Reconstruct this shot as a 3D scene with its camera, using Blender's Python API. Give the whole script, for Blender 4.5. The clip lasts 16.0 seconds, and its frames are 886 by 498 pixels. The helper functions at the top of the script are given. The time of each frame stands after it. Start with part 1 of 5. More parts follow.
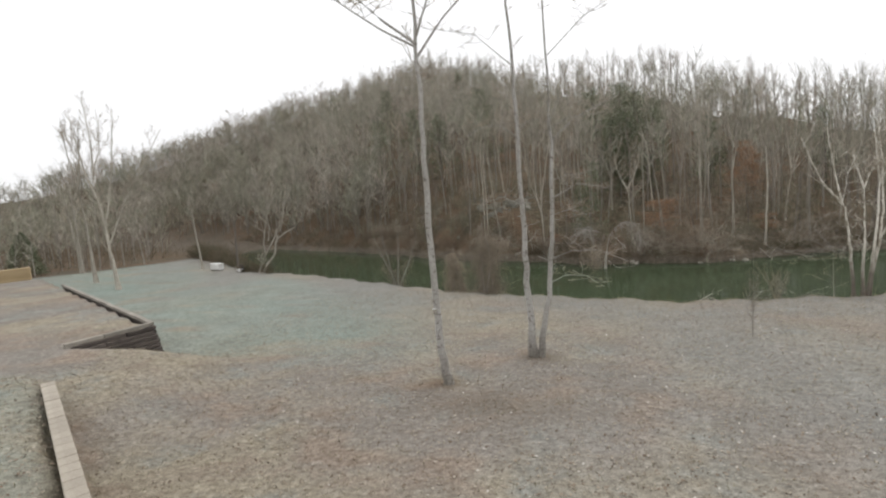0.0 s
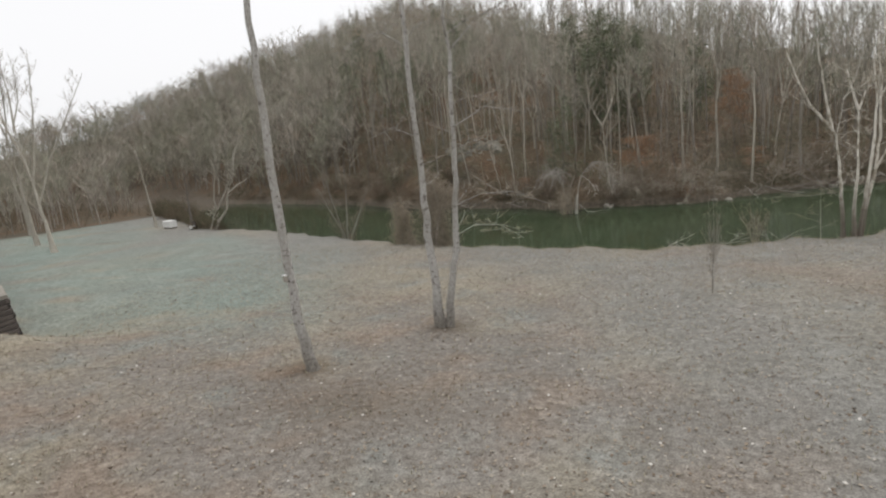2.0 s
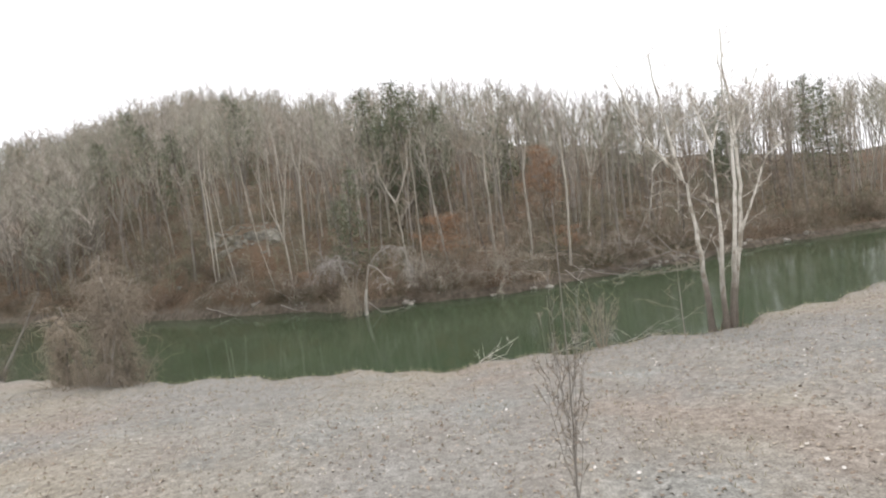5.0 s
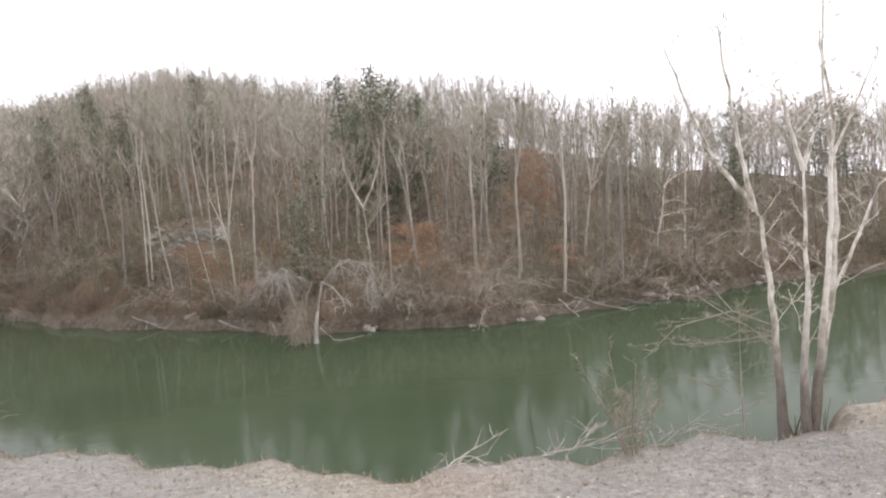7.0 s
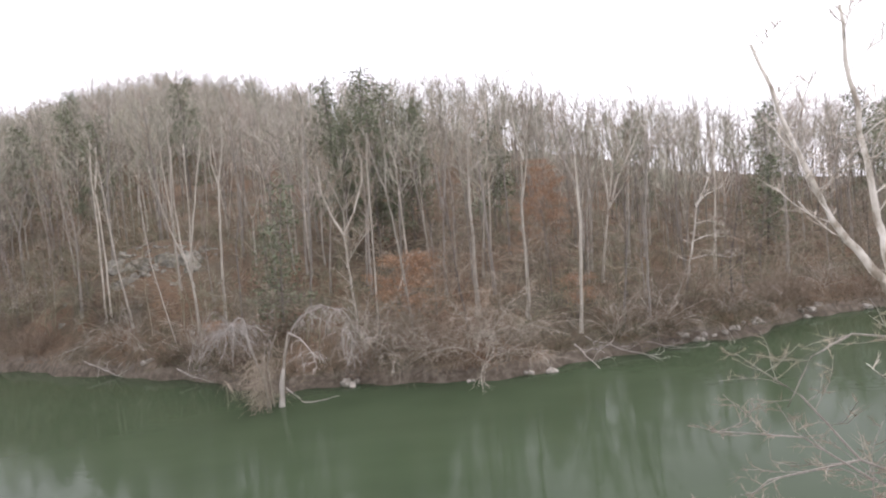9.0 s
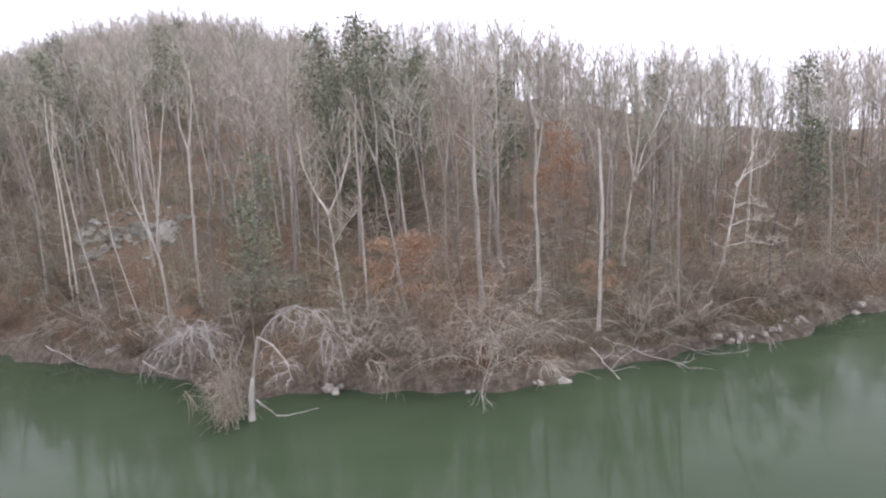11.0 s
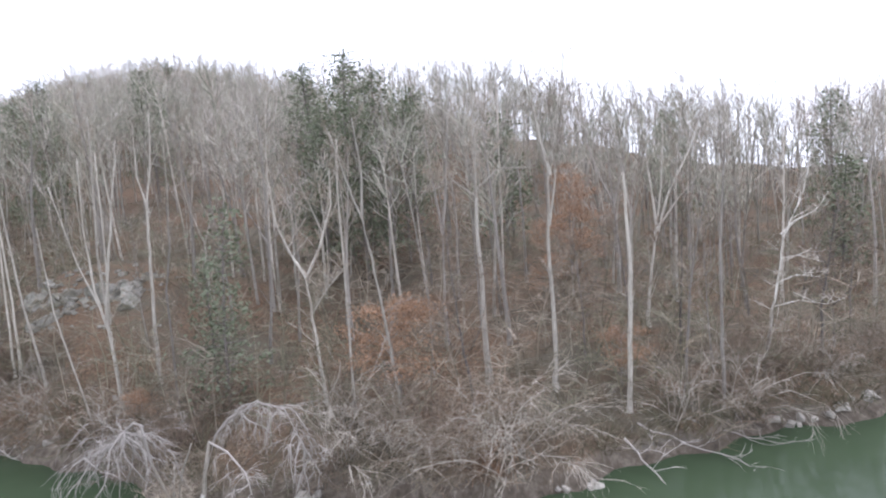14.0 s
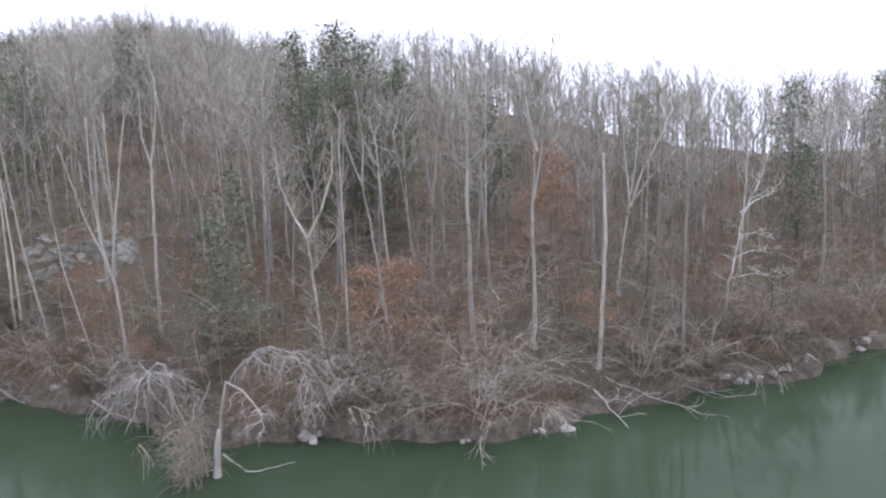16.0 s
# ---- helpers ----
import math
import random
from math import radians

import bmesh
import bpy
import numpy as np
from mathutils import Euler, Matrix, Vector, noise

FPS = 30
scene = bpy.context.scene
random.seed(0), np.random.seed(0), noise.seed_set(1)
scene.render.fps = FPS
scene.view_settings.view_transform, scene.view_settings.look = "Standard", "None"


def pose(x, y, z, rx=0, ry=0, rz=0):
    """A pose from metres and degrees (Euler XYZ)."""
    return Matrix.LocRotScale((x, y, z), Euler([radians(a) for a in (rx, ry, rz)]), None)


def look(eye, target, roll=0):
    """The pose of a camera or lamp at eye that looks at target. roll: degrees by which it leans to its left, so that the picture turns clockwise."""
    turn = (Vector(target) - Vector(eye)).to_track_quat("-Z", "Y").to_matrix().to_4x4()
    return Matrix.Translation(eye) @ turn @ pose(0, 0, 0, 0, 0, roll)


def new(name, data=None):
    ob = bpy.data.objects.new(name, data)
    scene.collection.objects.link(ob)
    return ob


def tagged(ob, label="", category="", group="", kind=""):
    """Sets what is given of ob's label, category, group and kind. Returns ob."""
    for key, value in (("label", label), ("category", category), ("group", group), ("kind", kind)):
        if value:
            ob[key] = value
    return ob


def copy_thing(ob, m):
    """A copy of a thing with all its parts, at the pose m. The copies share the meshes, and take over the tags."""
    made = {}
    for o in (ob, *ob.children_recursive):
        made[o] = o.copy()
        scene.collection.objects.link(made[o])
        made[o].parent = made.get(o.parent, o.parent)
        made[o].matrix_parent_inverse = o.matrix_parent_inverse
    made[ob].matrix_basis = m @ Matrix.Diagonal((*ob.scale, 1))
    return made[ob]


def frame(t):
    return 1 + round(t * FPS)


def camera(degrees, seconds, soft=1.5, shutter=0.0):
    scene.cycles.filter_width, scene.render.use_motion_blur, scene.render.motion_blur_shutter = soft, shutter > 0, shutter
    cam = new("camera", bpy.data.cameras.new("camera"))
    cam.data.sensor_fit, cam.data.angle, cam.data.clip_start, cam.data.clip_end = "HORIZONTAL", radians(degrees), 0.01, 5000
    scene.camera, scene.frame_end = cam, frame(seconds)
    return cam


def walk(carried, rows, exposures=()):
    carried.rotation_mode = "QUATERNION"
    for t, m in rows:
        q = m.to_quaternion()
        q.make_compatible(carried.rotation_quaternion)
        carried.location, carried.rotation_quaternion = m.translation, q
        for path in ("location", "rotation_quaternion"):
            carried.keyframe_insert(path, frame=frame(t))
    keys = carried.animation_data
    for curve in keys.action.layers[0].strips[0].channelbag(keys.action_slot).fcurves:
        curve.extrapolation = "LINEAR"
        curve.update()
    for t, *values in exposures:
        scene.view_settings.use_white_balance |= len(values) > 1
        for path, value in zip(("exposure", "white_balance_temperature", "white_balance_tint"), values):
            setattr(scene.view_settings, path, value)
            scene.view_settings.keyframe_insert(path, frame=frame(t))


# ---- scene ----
# ---- camera ----
cam = camera(74.0, 16.0, soft=2.2)
PATH = [
    (0, (6.436, -8.549, 9.846), (5.876, -6.641, 9.631), -4.92),
    (0.5, (7.022, -7.585, 9.695), (6.451, -5.688, 9.419), -7.05),
    (1, (7.701, -6.300, 9.386), (7.145, -4.403, 9.080), -7.15),
    (1.5, (8.352, -4.646, 9.000), (7.793, -2.755, 8.669), -8.25),
    (2, (8.841, -2.700, 8.795), (8.275, -0.821, 8.410), -6.77),
    (2.5, (9.486, -0.689, 8.398), (8.910, 1.198, 8.068), -7.89),
    (3, (9.994, 1.366, 8.182), (9.402, 3.250, 7.868), -8.28),
    (3.5, (10.645, 3.254, 8.069), (10.153, 5.170, 7.772), -8.30),
    (4, (10.611, 5.729, 7.440), (10.300, 7.698, 7.279), -6.20),
    (4.5, (11.204, 9.366, 6.971), (10.957, 11.346, 6.831), -5.52),
    (5, (10.654, 12.058, 6.371), (10.687, 14.054, 6.250), -7.59),
    (5.2, (11.134, 13.221, 6.059), (11.223, 15.215, 5.936), -5.06),
    (7.3, (11.531, 20.383, 7.090), (11.632, 22.376, 6.956), -3.69),
    (7.5, (11.952, 21.071, 7.026), (12.041, 23.062, 6.864), 0.15),
    (8, (12.075, 22.419, 7.216), (12.176, 24.409, 7.051), -3.53),
    (8.5, (11.879, 23.557, 7.053), (11.994, 25.551, 6.952), -4.66),
    (8.7, (12.306, 24.336, 7.628), (12.385, 26.331, 7.518), -5.26),
    (10.8, (13.580, 29.421, 10.312), (13.593, 31.399, 10.019), -2.87),
    (11, (13.509, 29.999, 10.165), (13.530, 31.974, 9.855), -3.97),
    (11.5, (13.589, 31.076, 10.370), (13.616, 33.056, 10.089), -5.93),
    (12, (13.776, 31.918, 10.253), (13.812, 33.891, 9.931), -3.11),
    (12.5, (13.924, 32.730, 10.192), (13.960, 34.709, 9.908), -0.50),
    (13, (13.823, 33.458, 10.071), (13.872, 35.431, 9.748), -0.69),
    (13.5, (13.719, 34.256, 10.385), (13.784, 36.241, 10.145), 5.48),
    (14, (13.668, 34.710, 10.671), (13.704, 36.702, 10.493), -4.82),
    (14.5, (13.378, 34.573, 10.087), (13.414, 36.563, 9.884), -4.28),
    (15, (13.284, 34.341, 10.290), (13.338, 36.333, 10.125), -2.34),
    (15.5, (13.114, 33.941, 10.788), (13.194, 35.938, 10.740), 3.08),
    (16, (12.600, 32.597, 10.656), (12.729, 34.573, 10.381), -2.69),
]
EXPOSURES = [(0.0, 0.12, 6500, 10), (1.5, 0.05, 6500, 10), (3.2, -0.06, 6420, 11), (4.0, 0.3, 6400, 11), (5.0, 0.66, 6400, 13), (8.0, 0.86, 6350, 19), (12.0, 0.96, 5860, 23), (13.0, 0.94, 5830, 23), (14.0, 1.04, 5660, 18), (14.5, 0.86, 5660, 18), (15.0, 1.02, 5650, 17), (15.5, 1.0, 5630, 17), (16.0, 0.76, 5530, 20)]
walk(cam, [(t, look(eye, aim, roll)) for t, eye, aim, roll in PATH], EXPOSURES)

# ---- sky and light ----
world = bpy.data.worlds.new("overcast_sky")
scene.world = world
world.use_nodes = True
wn, wl = world.node_tree.nodes, world.node_tree.links
sky = wn.new("ShaderNodeTexSky")
sky.sky_type, sky.sun_disc = "NISHITA", False
sky.sun_elevation, sky.sun_rotation = radians(60), radians(25)
sky.air_density, sky.dust_density, sky.ozone_density = 1.0, 4.0, 0.6
pale = wn.new("ShaderNodeHueSaturation")
pale.inputs["Saturation"].default_value = 0.12
wl.new(sky.outputs[0], pale.inputs["Color"])
cloud = wn.new("ShaderNodeMix")
cloud.data_type = "RGBA"
cloud.inputs[0].default_value = 0.8
cloud.inputs[7].default_value = (9.0, 9.0, 9.1, 1)
wl.new(pale.outputs[0], cloud.inputs[6])
wl.new(cloud.outputs[2], wn["Background"].inputs["Color"])
wn["Background"].inputs["Strength"].default_value = 0.12
sun = new("sun", bpy.data.lights.new("sun", "SUN"))
sun.data.energy, sun.data.angle, sun.data.color = 0.8, radians(25), (1.0, 0.95, 0.88)
sun.matrix_world = look((0, 0, 0), (-math.sin(radians(25)), -math.cos(radians(25)), -math.tan(radians(60))))

# ---- materials ----
def shader(name, rough=0.85, spec=0.3):
    m = bpy.data.materials.new(name)
    m.use_nodes = True
    b = m.node_tree.nodes["Principled BSDF"]
    b.inputs["Roughness"].default_value = rough
    b.inputs["Specular IOR Level"].default_value = spec
    return m, m.node_tree.nodes, m.node_tree.links, b


def coords(nodes, links, stretch=(1, 1, 1), kind="Object"):
    tc, mp = nodes.new("ShaderNodeTexCoord"), nodes.new("ShaderNodeMapping")
    mp.inputs["Scale"].default_value = stretch
    links.new(tc.outputs[kind], mp.inputs["Vector"])
    return mp.outputs["Vector"]


def noise_tex(nodes, links, vec, scale, detail=6.0, rough=0.6):
    n = nodes.new("ShaderNodeTexNoise")
    n.inputs["Scale"].default_value, n.inputs["Detail"].default_value, n.inputs["Roughness"].default_value = scale, detail, rough
    links.new(vec, n.inputs["Vector"])
    return n.outputs["Fac"]


def ramp(nodes, links, fac, stops):
    r = nodes.new("ShaderNodeValToRGB")
    e = r.color_ramp.elements
    while len(e) < len(stops):
        e.new(0.5)
    for k, (pos, col) in enumerate(stops):
        e[k].position, e[k].color = pos, (*col, 1)
    links.new(fac, r.inputs["Fac"])
    return r.outputs["Color"]


def mixed(nodes, links, fac, a, b, kind="MIX"):
    m = nodes.new("ShaderNodeMix")
    m.data_type, m.blend_type = "RGBA", kind
    for sock, v in ((m.inputs[0], fac), (m.inputs[6], a), (m.inputs[7], b)):
        if isinstance(v, (int, float)):
            sock.default_value = v
        elif isinstance(v, tuple):
            sock.default_value = (*v, 1)
        else:
            links.new(v, sock)
    return m.outputs[2]


def bumped(nodes, links, bsdf, height, strength, distance):
    b = nodes.new("ShaderNodeBump")
    b.inputs["Strength"].default_value, b.inputs["Distance"].default_value = strength, distance
    links.new(height, b.inputs["Height"])
    links.new(b.outputs["Normal"], bsdf.inputs["Normal"])


def two_tone(name, dark, light, fine=30.0, coarse=1.5, stretch=(1, 1, 1), bump=0.5, depth=0.01, rough=0.85, vary=0.25):
    """A material with fine grain, broad stains, relief, and a shade of its own for each object."""
    m, n, l, b = shader(name, rough)
    v = coords(n, l, stretch)
    f1, f2 = noise_tex(n, l, v, fine), noise_tex(n, l, v, coarse, 4)
    mid = tuple((p + q) / 2 for p, q in zip(dark, light))
    c = mixed(n, l, 0.5, ramp(n, l, f1, [(0.3, dark), (0.7, light)]), ramp(n, l, f2, [(0.3, dark), (0.5, mid), (0.7, light)]))
    info = n.new("ShaderNodeObjectInfo")
    hs = n.new("ShaderNodeHueSaturation")
    mr = n.new("ShaderNodeMapRange")
    mr.inputs["To Min"].default_value, mr.inputs["To Max"].default_value = 1 - vary, 1 + vary
    l.new(info.outputs["Random"], mr.inputs["Value"])
    l.new(mr.outputs[0], hs.inputs["Value"])
    l.new(c, hs.inputs["Color"])
    l.new(hs.outputs[0], b.inputs["Base Color"])
    bumped(n, l, b, f1, bump, depth)
    return m


def island_tone(name, colours, rough=0.9, fine=40.0):
    """Leaves and clumps: each loose piece takes a colour of its own."""
    m, n, l, b = shader(name, rough, 0.2)
    geo = n.new("ShaderNodeNewGeometry")
    stops = [(k / max(1, len(colours) - 1), c) for k, c in enumerate(colours)]
    c = ramp(n, l, geo.outputs["Random Per Island"], stops)
    f = noise_tex(n, l, coords(n, l), fine, 3)
    c = mixed(n, l, 0.35, c, ramp(n, l, f, [(0.3, colours[0]), (0.7, colours[-1])]))
    l.new(c, b.inputs["Base Color"])
    return m


def ground_material():
    m, n, l, b = shader("ground", 0.95, 0.15)
    v = coords(n, l)
    big, mid, fine, tiny = (noise_tex(n, l, v, s, 5) for s in (0.09, 0.6, 5.0, 27.0))
    tan_grass = ramp(n, l, fine, [(0.25, (0.185, 0.16, 0.12)), (0.5, (0.292, 0.262, 0.204)), (0.75, (0.415, 0.382, 0.308))])
    green_grass = ramp(n, l, fine, [(0.25, (0.155, 0.187, 0.168)), (0.5, (0.228, 0.275, 0.248)), (0.75, (0.325, 0.376, 0.34))])
    pinkish = ramp(n, l, fine, [(0.25, (0.163, 0.142, 0.124)), (0.5, (0.235, 0.216, 0.192)), (0.75, (0.325, 0.308, 0.28))])
    lush = n.new("ShaderNodeAttribute")
    lush.attribute_name = "lush"
    c = mixed(n, l, ramp(n, l, big, [(0.44, (0, 0, 0)), (0.56, (1, 1, 1))]), tan_grass, pinkish)
    soft = n.new("ShaderNodeMath")
    soft.operation = "MULTIPLY"
    l.new(lush.outputs["Fac"], soft.inputs[0])
    l.new(ramp(n, l, noise_tex(n, l, coords(n, l, (0.55, 1.3, 1)), 0.24, 5), [(0.34, (0.25, 0.25, 0.25)), (0.5, (1, 1, 1))]), soft.inputs[1])
    patch = noise_tex(n, l, v, 0.33, 4)
    c = mixed(n, l, ramp(n, l, patch, [(0.52, (0, 0, 0)), (0.64, (0.8, 0.8, 0.8))]), c, ramp(n, l, fine, [(0.25, (0.165, 0.125, 0.095)), (0.5, (0.26, 0.21, 0.168)), (0.75, (0.37, 0.315, 0.26))]))
    c = mixed(n, l, ramp(n, l, patch, [(0.32, (0.85, 0.85, 0.85)), (0.45, (0, 0, 0))]), c, ramp(n, l, fine, [(0.25, (0.15, 0.155, 0.14)), (0.5, (0.245, 0.255, 0.235)), (0.75, (0.36, 0.37, 0.345))]))
    c = mixed(n, l, soft.outputs[0], c, green_grass)
    silt = n.new("ShaderNodeAttribute")
    silt.attribute_name = "silt"
    c = mixed(n, l, silt.outputs["Fac"], c, ramp(n, l, fine, [(0.25, (0.17, 0.169, 0.156)), (0.5, (0.232, 0.232, 0.217)), (0.75, (0.315, 0.315, 0.298))]))
    speck = ramp(n, l, tiny, [(0.36, (0.5, 0.48, 0.46)), (0.5, (0.95, 0.94, 0.93)), (0.66, (1.35, 1.34, 1.32))])
    c = mixed(n, l, 0.75, c, speck, "MULTIPLY")
    tuft = noise_tex(n, l, v, 8.5, 5, 0.72)
    c = mixed(n, l, 0.36, c, ramp(n, l, tuft, [(0.33, (0.42, 0.4, 0.39)), (0.44, (0.95, 0.95, 0.95)), (0.66, (1.25, 1.25, 1.23))]), "MULTIPLY")
    c = mixed(n, l, 0.5, c, ramp(n, l, mid, [(0.3, (0.72, 0.7, 0.68)), (0.7, (1.1, 1.1, 1.1))]), "MULTIPLY")
    litter = ramp(n, l, noise_tex(n, l, v, 11.0, 8), [(0.32, (0.04, 0.032, 0.026)), (0.5, (0.12, 0.08, 0.051)), (0.68, (0.265, 0.182, 0.117))])
    litter = mixed(n, l, ramp(n, l, noise_tex(n, l, v, 0.25, 4), [(0.4, (0, 0, 0)), (0.62, (0.8, 0.8, 0.8))]), litter, (0.095, 0.088, 0.066))
    wood = n.new("ShaderNodeAttribute")
    wood.attribute_name = "wood"
    c = mixed(n, l, wood.outputs["Fac"], c, litter)
    mud = n.new("ShaderNodeAttribute")
    mud.attribute_name = "mud"
    dirt = ramp(n, l, noise_tex(n, l, v, 2.6, 6, 0.7), [(0.3, (0.05, 0.041, 0.031)), (0.5, (0.11, 0.091, 0.07)), (0.7, (0.205, 0.177, 0.141))])
    c = mixed(n, l, mud.outputs["Fac"], c, dirt)
    l.new(c, b.inputs["Base Color"])
    bumped(n, l, b, mixed(n, l, 0.5, fine, tiny), 0.55, 0.07)
    return m


def water_material():
    m, n, l, b = shader("river_water", 0.045, 0.14)
    b.inputs["IOR"].default_value = 1.33
    v = coords(n, l, (1, 1.6, 1))
    f = noise_tex(n, l, v, 0.12, 3)
    l.new(ramp(n, l, f, [(0.3, (0.037, 0.054, 0.029)), (0.7, (0.047, 0.067, 0.037))]), b.inputs["Base Color"])
    bumped(n, l, b, noise_tex(n, l, v, 1.6, 3), 0.09, 0.05)
    return m


def sycamore_bark():
    """White inner bark behind flaking tan and olive plates, with old scaly brown bark towards the foot."""
    m, n, l, b = shader("sycamore_bark", 0.75)
    v = coords(n, l, (1, 1, 0.45))
    plates, fine = noise_tex(n, l, v, 5.5, 5), noise_tex(n, l, v, 28, 4)
    c = ramp(n, l, plates, [(0.36, (0.3, 0.265, 0.21)), (0.45, (0.5, 0.47, 0.4)), (0.53, (0.64, 0.61, 0.54)), (0.7, (0.76, 0.73, 0.67))])
    sep = n.new("ShaderNodeSeparateXYZ")
    l.new(coords(n, l), sep.inputs[0])
    add = n.new("ShaderNodeMath")
    add.operation = "MULTIPLY_ADD"
    add.inputs[1].default_value = -3.0
    l.new(noise_tex(n, l, v, 1.6, 4), add.inputs[0])
    l.new(sep.outputs[2], add.inputs[2])
    old = n.new("ShaderNodeMapRange")
    old.inputs["From Min"].default_value, old.inputs["From Max"].default_value = 0.3, 2.0
    old.inputs["To Min"].default_value, old.inputs["To Max"].default_value = 0.9, 0.0
    l.new(add.outputs[0], old.inputs["Value"])
    c = mixed(n, l, old.outputs[0], c, ramp(n, l, fine, [(0.3, (0.075, 0.06, 0.046)), (0.7, (0.2, 0.17, 0.135))]))
    l.new(c, b.inputs["Base Color"])
    bumped(n, l, b, plates, 0.5, 0.02)
    return m


def speckled_bark():
    """Pale grey bark with dark knots and a darker foot of moss and dirt."""
    m, n, l, b = shader("speckled_bark", 0.85)
    v = coords(n, l, (1, 1, 0.5))
    fine, spots = noise_tex(n, l, v, 22, 5), noise_tex(n, l, coords(n, l), 7.5, 3)
    c = ramp(n, l, fine, [(0.3, (0.3, 0.287, 0.265)), (0.7, (0.53, 0.515, 0.485))])
    c = mixed(n, l, ramp(n, l, spots, [(0.35, (0.9, 0.9, 0.9)), (0.43, (0, 0, 0))]), c, (0.09, 0.075, 0.06))
    c = mixed(n, l, ramp(n, l, noise_tex(n, l, v, 1.2, 4), [(0.45, (0, 0, 0)), (0.65, (0.6, 0.6, 0.6))]), c, (0.24, 0.225, 0.19))
    sep, foot = n.new("ShaderNodeSeparateXYZ"), n.new("ShaderNodeMapRange")
    l.new(coords(n, l), sep.inputs[0])
    foot.inputs["From Min"].default_value, foot.inputs["From Max"].default_value = 0.1, 1.3
    foot.inputs["To Min"].default_value, foot.inputs["To Max"].default_value = 0.75, 0.0
    l.new(sep.outputs[2], foot.inputs["Value"])
    c = mixed(n, l, foot.outputs[0], c, ramp(n, l, fine, [(0.35, (0.07, 0.06, 0.05)), (0.65, (0.24, 0.215, 0.18))]))
    l.new(c, b.inputs["Base Color"])
    bumped(n, l, b, fine, 0.7, 0.02)
    return m


GROUND = ground_material()
WATER = water_material()
BARK_GREY = two_tone("grey_bark", (0.15, 0.132, 0.112), (0.4, 0.37, 0.325), 14, 1.2, (1, 1, 0.25), 0.8, 0.03)
BARK_PALE = two_tone("pale_bark", (0.24, 0.215, 0.175), (0.62, 0.58, 0.5), 10, 1.0, (1, 1, 0.3), 0.6, 0.02)
BARK_DARK = two_tone("dark_bark", (0.09, 0.08, 0.07), (0.22, 0.195, 0.172), 14, 1.2, (1, 1, 0.3), 0.8, 0.03)
BARK_WHITE = sycamore_bark()
BARK_SPECKLED = speckled_bark()
TWIG = two_tone("twigs", (0.165, 0.135, 0.1), (0.415, 0.358, 0.28), 6, 0.6, bump=0.1)
TWIG_PALE = two_tone("pale_twigs", (0.25, 0.22, 0.178), (0.525, 0.478, 0.402), 6, 0.6, bump=0.1)
BLEACHED = two_tone("sun_bleached_wood", (0.27, 0.245, 0.21), (0.62, 0.585, 0.52), 8, 1.5, (1, 1, 0.3), 0.5, 0.02, vary=0.05)
BRUSH = two_tone("brush_twigs", (0.12, 0.09, 0.066), (0.3, 0.237, 0.178), 6, 0.4, bump=0.1)
def woods_twigs(name, colours, spread=0.05):
    """Twigs of mixed woods: patches of grey, tan, olive and brown trees, each twig a shade of its own."""
    m, n, l, b = shader(name, 0.9, 0.2)
    v = coords(n, l)
    c = ramp(n, l, noise_tex(n, l, v, spread, 5, 0.75), [(0.3 + 0.4 * k / (len(colours) - 1), q) for k, q in enumerate(colours)])
    geo = n.new("ShaderNodeNewGeometry")
    c = mixed(n, l, 0.9, c, ramp(n, l, geo.outputs["Random Per Island"], [(0.0, (0.55, 0.54, 0.53)), (0.5, (0.95, 0.95, 0.95)), (1.0, (1.45, 1.43, 1.4))]), "MULTIPLY")
    l.new(c, b.inputs["Base Color"])
    return m


WOODS_TWIGS = woods_twigs("woods_twigs", [(0.34, 0.265, 0.2), (0.46, 0.42, 0.37), (0.31, 0.315, 0.245), (0.45, 0.385, 0.315)])
WOODS_STEMS = woods_twigs("woods_stems", [(0.19, 0.162, 0.13), (0.4, 0.368, 0.32), (0.26, 0.245, 0.205), (0.43, 0.39, 0.33)], 0.5)
SAPLINGS = woods_twigs("sapling_twigs", [(0.235, 0.165, 0.108), (0.3, 0.26, 0.205), (0.18, 0.178, 0.12), (0.285, 0.225, 0.165)], 0.09)
THICKET = woods_twigs("thicket_twigs", [(0.19, 0.107, 0.062), (0.2, 0.158, 0.115), (0.11, 0.107, 0.068), (0.205, 0.135, 0.088)], 0.11)
NEEDLES = island_tone("needles", [(0.13, 0.15, 0.096), (0.17, 0.193, 0.125), (0.22, 0.242, 0.162)])
COPPER = island_tone("copper_leaves", [(0.2, 0.118, 0.07), (0.33, 0.2, 0.12), (0.45, 0.3, 0.195)])
DRIVEN = two_tone("bleached_wood", (0.3, 0.27, 0.24), (0.56, 0.52, 0.47), 8, 1.5, (1, 1, 0.3), 0.5, 0.02)
CLIFF = two_tone("mossy_limestone", (0.075, 0.077, 0.055), (0.36, 0.34, 0.295), 5, 1.3, bump=0.9, depth=0.05)
STONE = two_tone("limestone", (0.17, 0.155, 0.13), (0.52, 0.485, 0.42), 6, 1.0, bump=0.9, depth=0.05)
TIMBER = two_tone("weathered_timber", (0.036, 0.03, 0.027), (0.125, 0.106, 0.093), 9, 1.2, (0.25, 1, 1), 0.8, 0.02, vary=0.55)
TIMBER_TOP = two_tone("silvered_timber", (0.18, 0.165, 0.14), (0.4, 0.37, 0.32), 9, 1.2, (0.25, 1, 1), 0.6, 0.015)
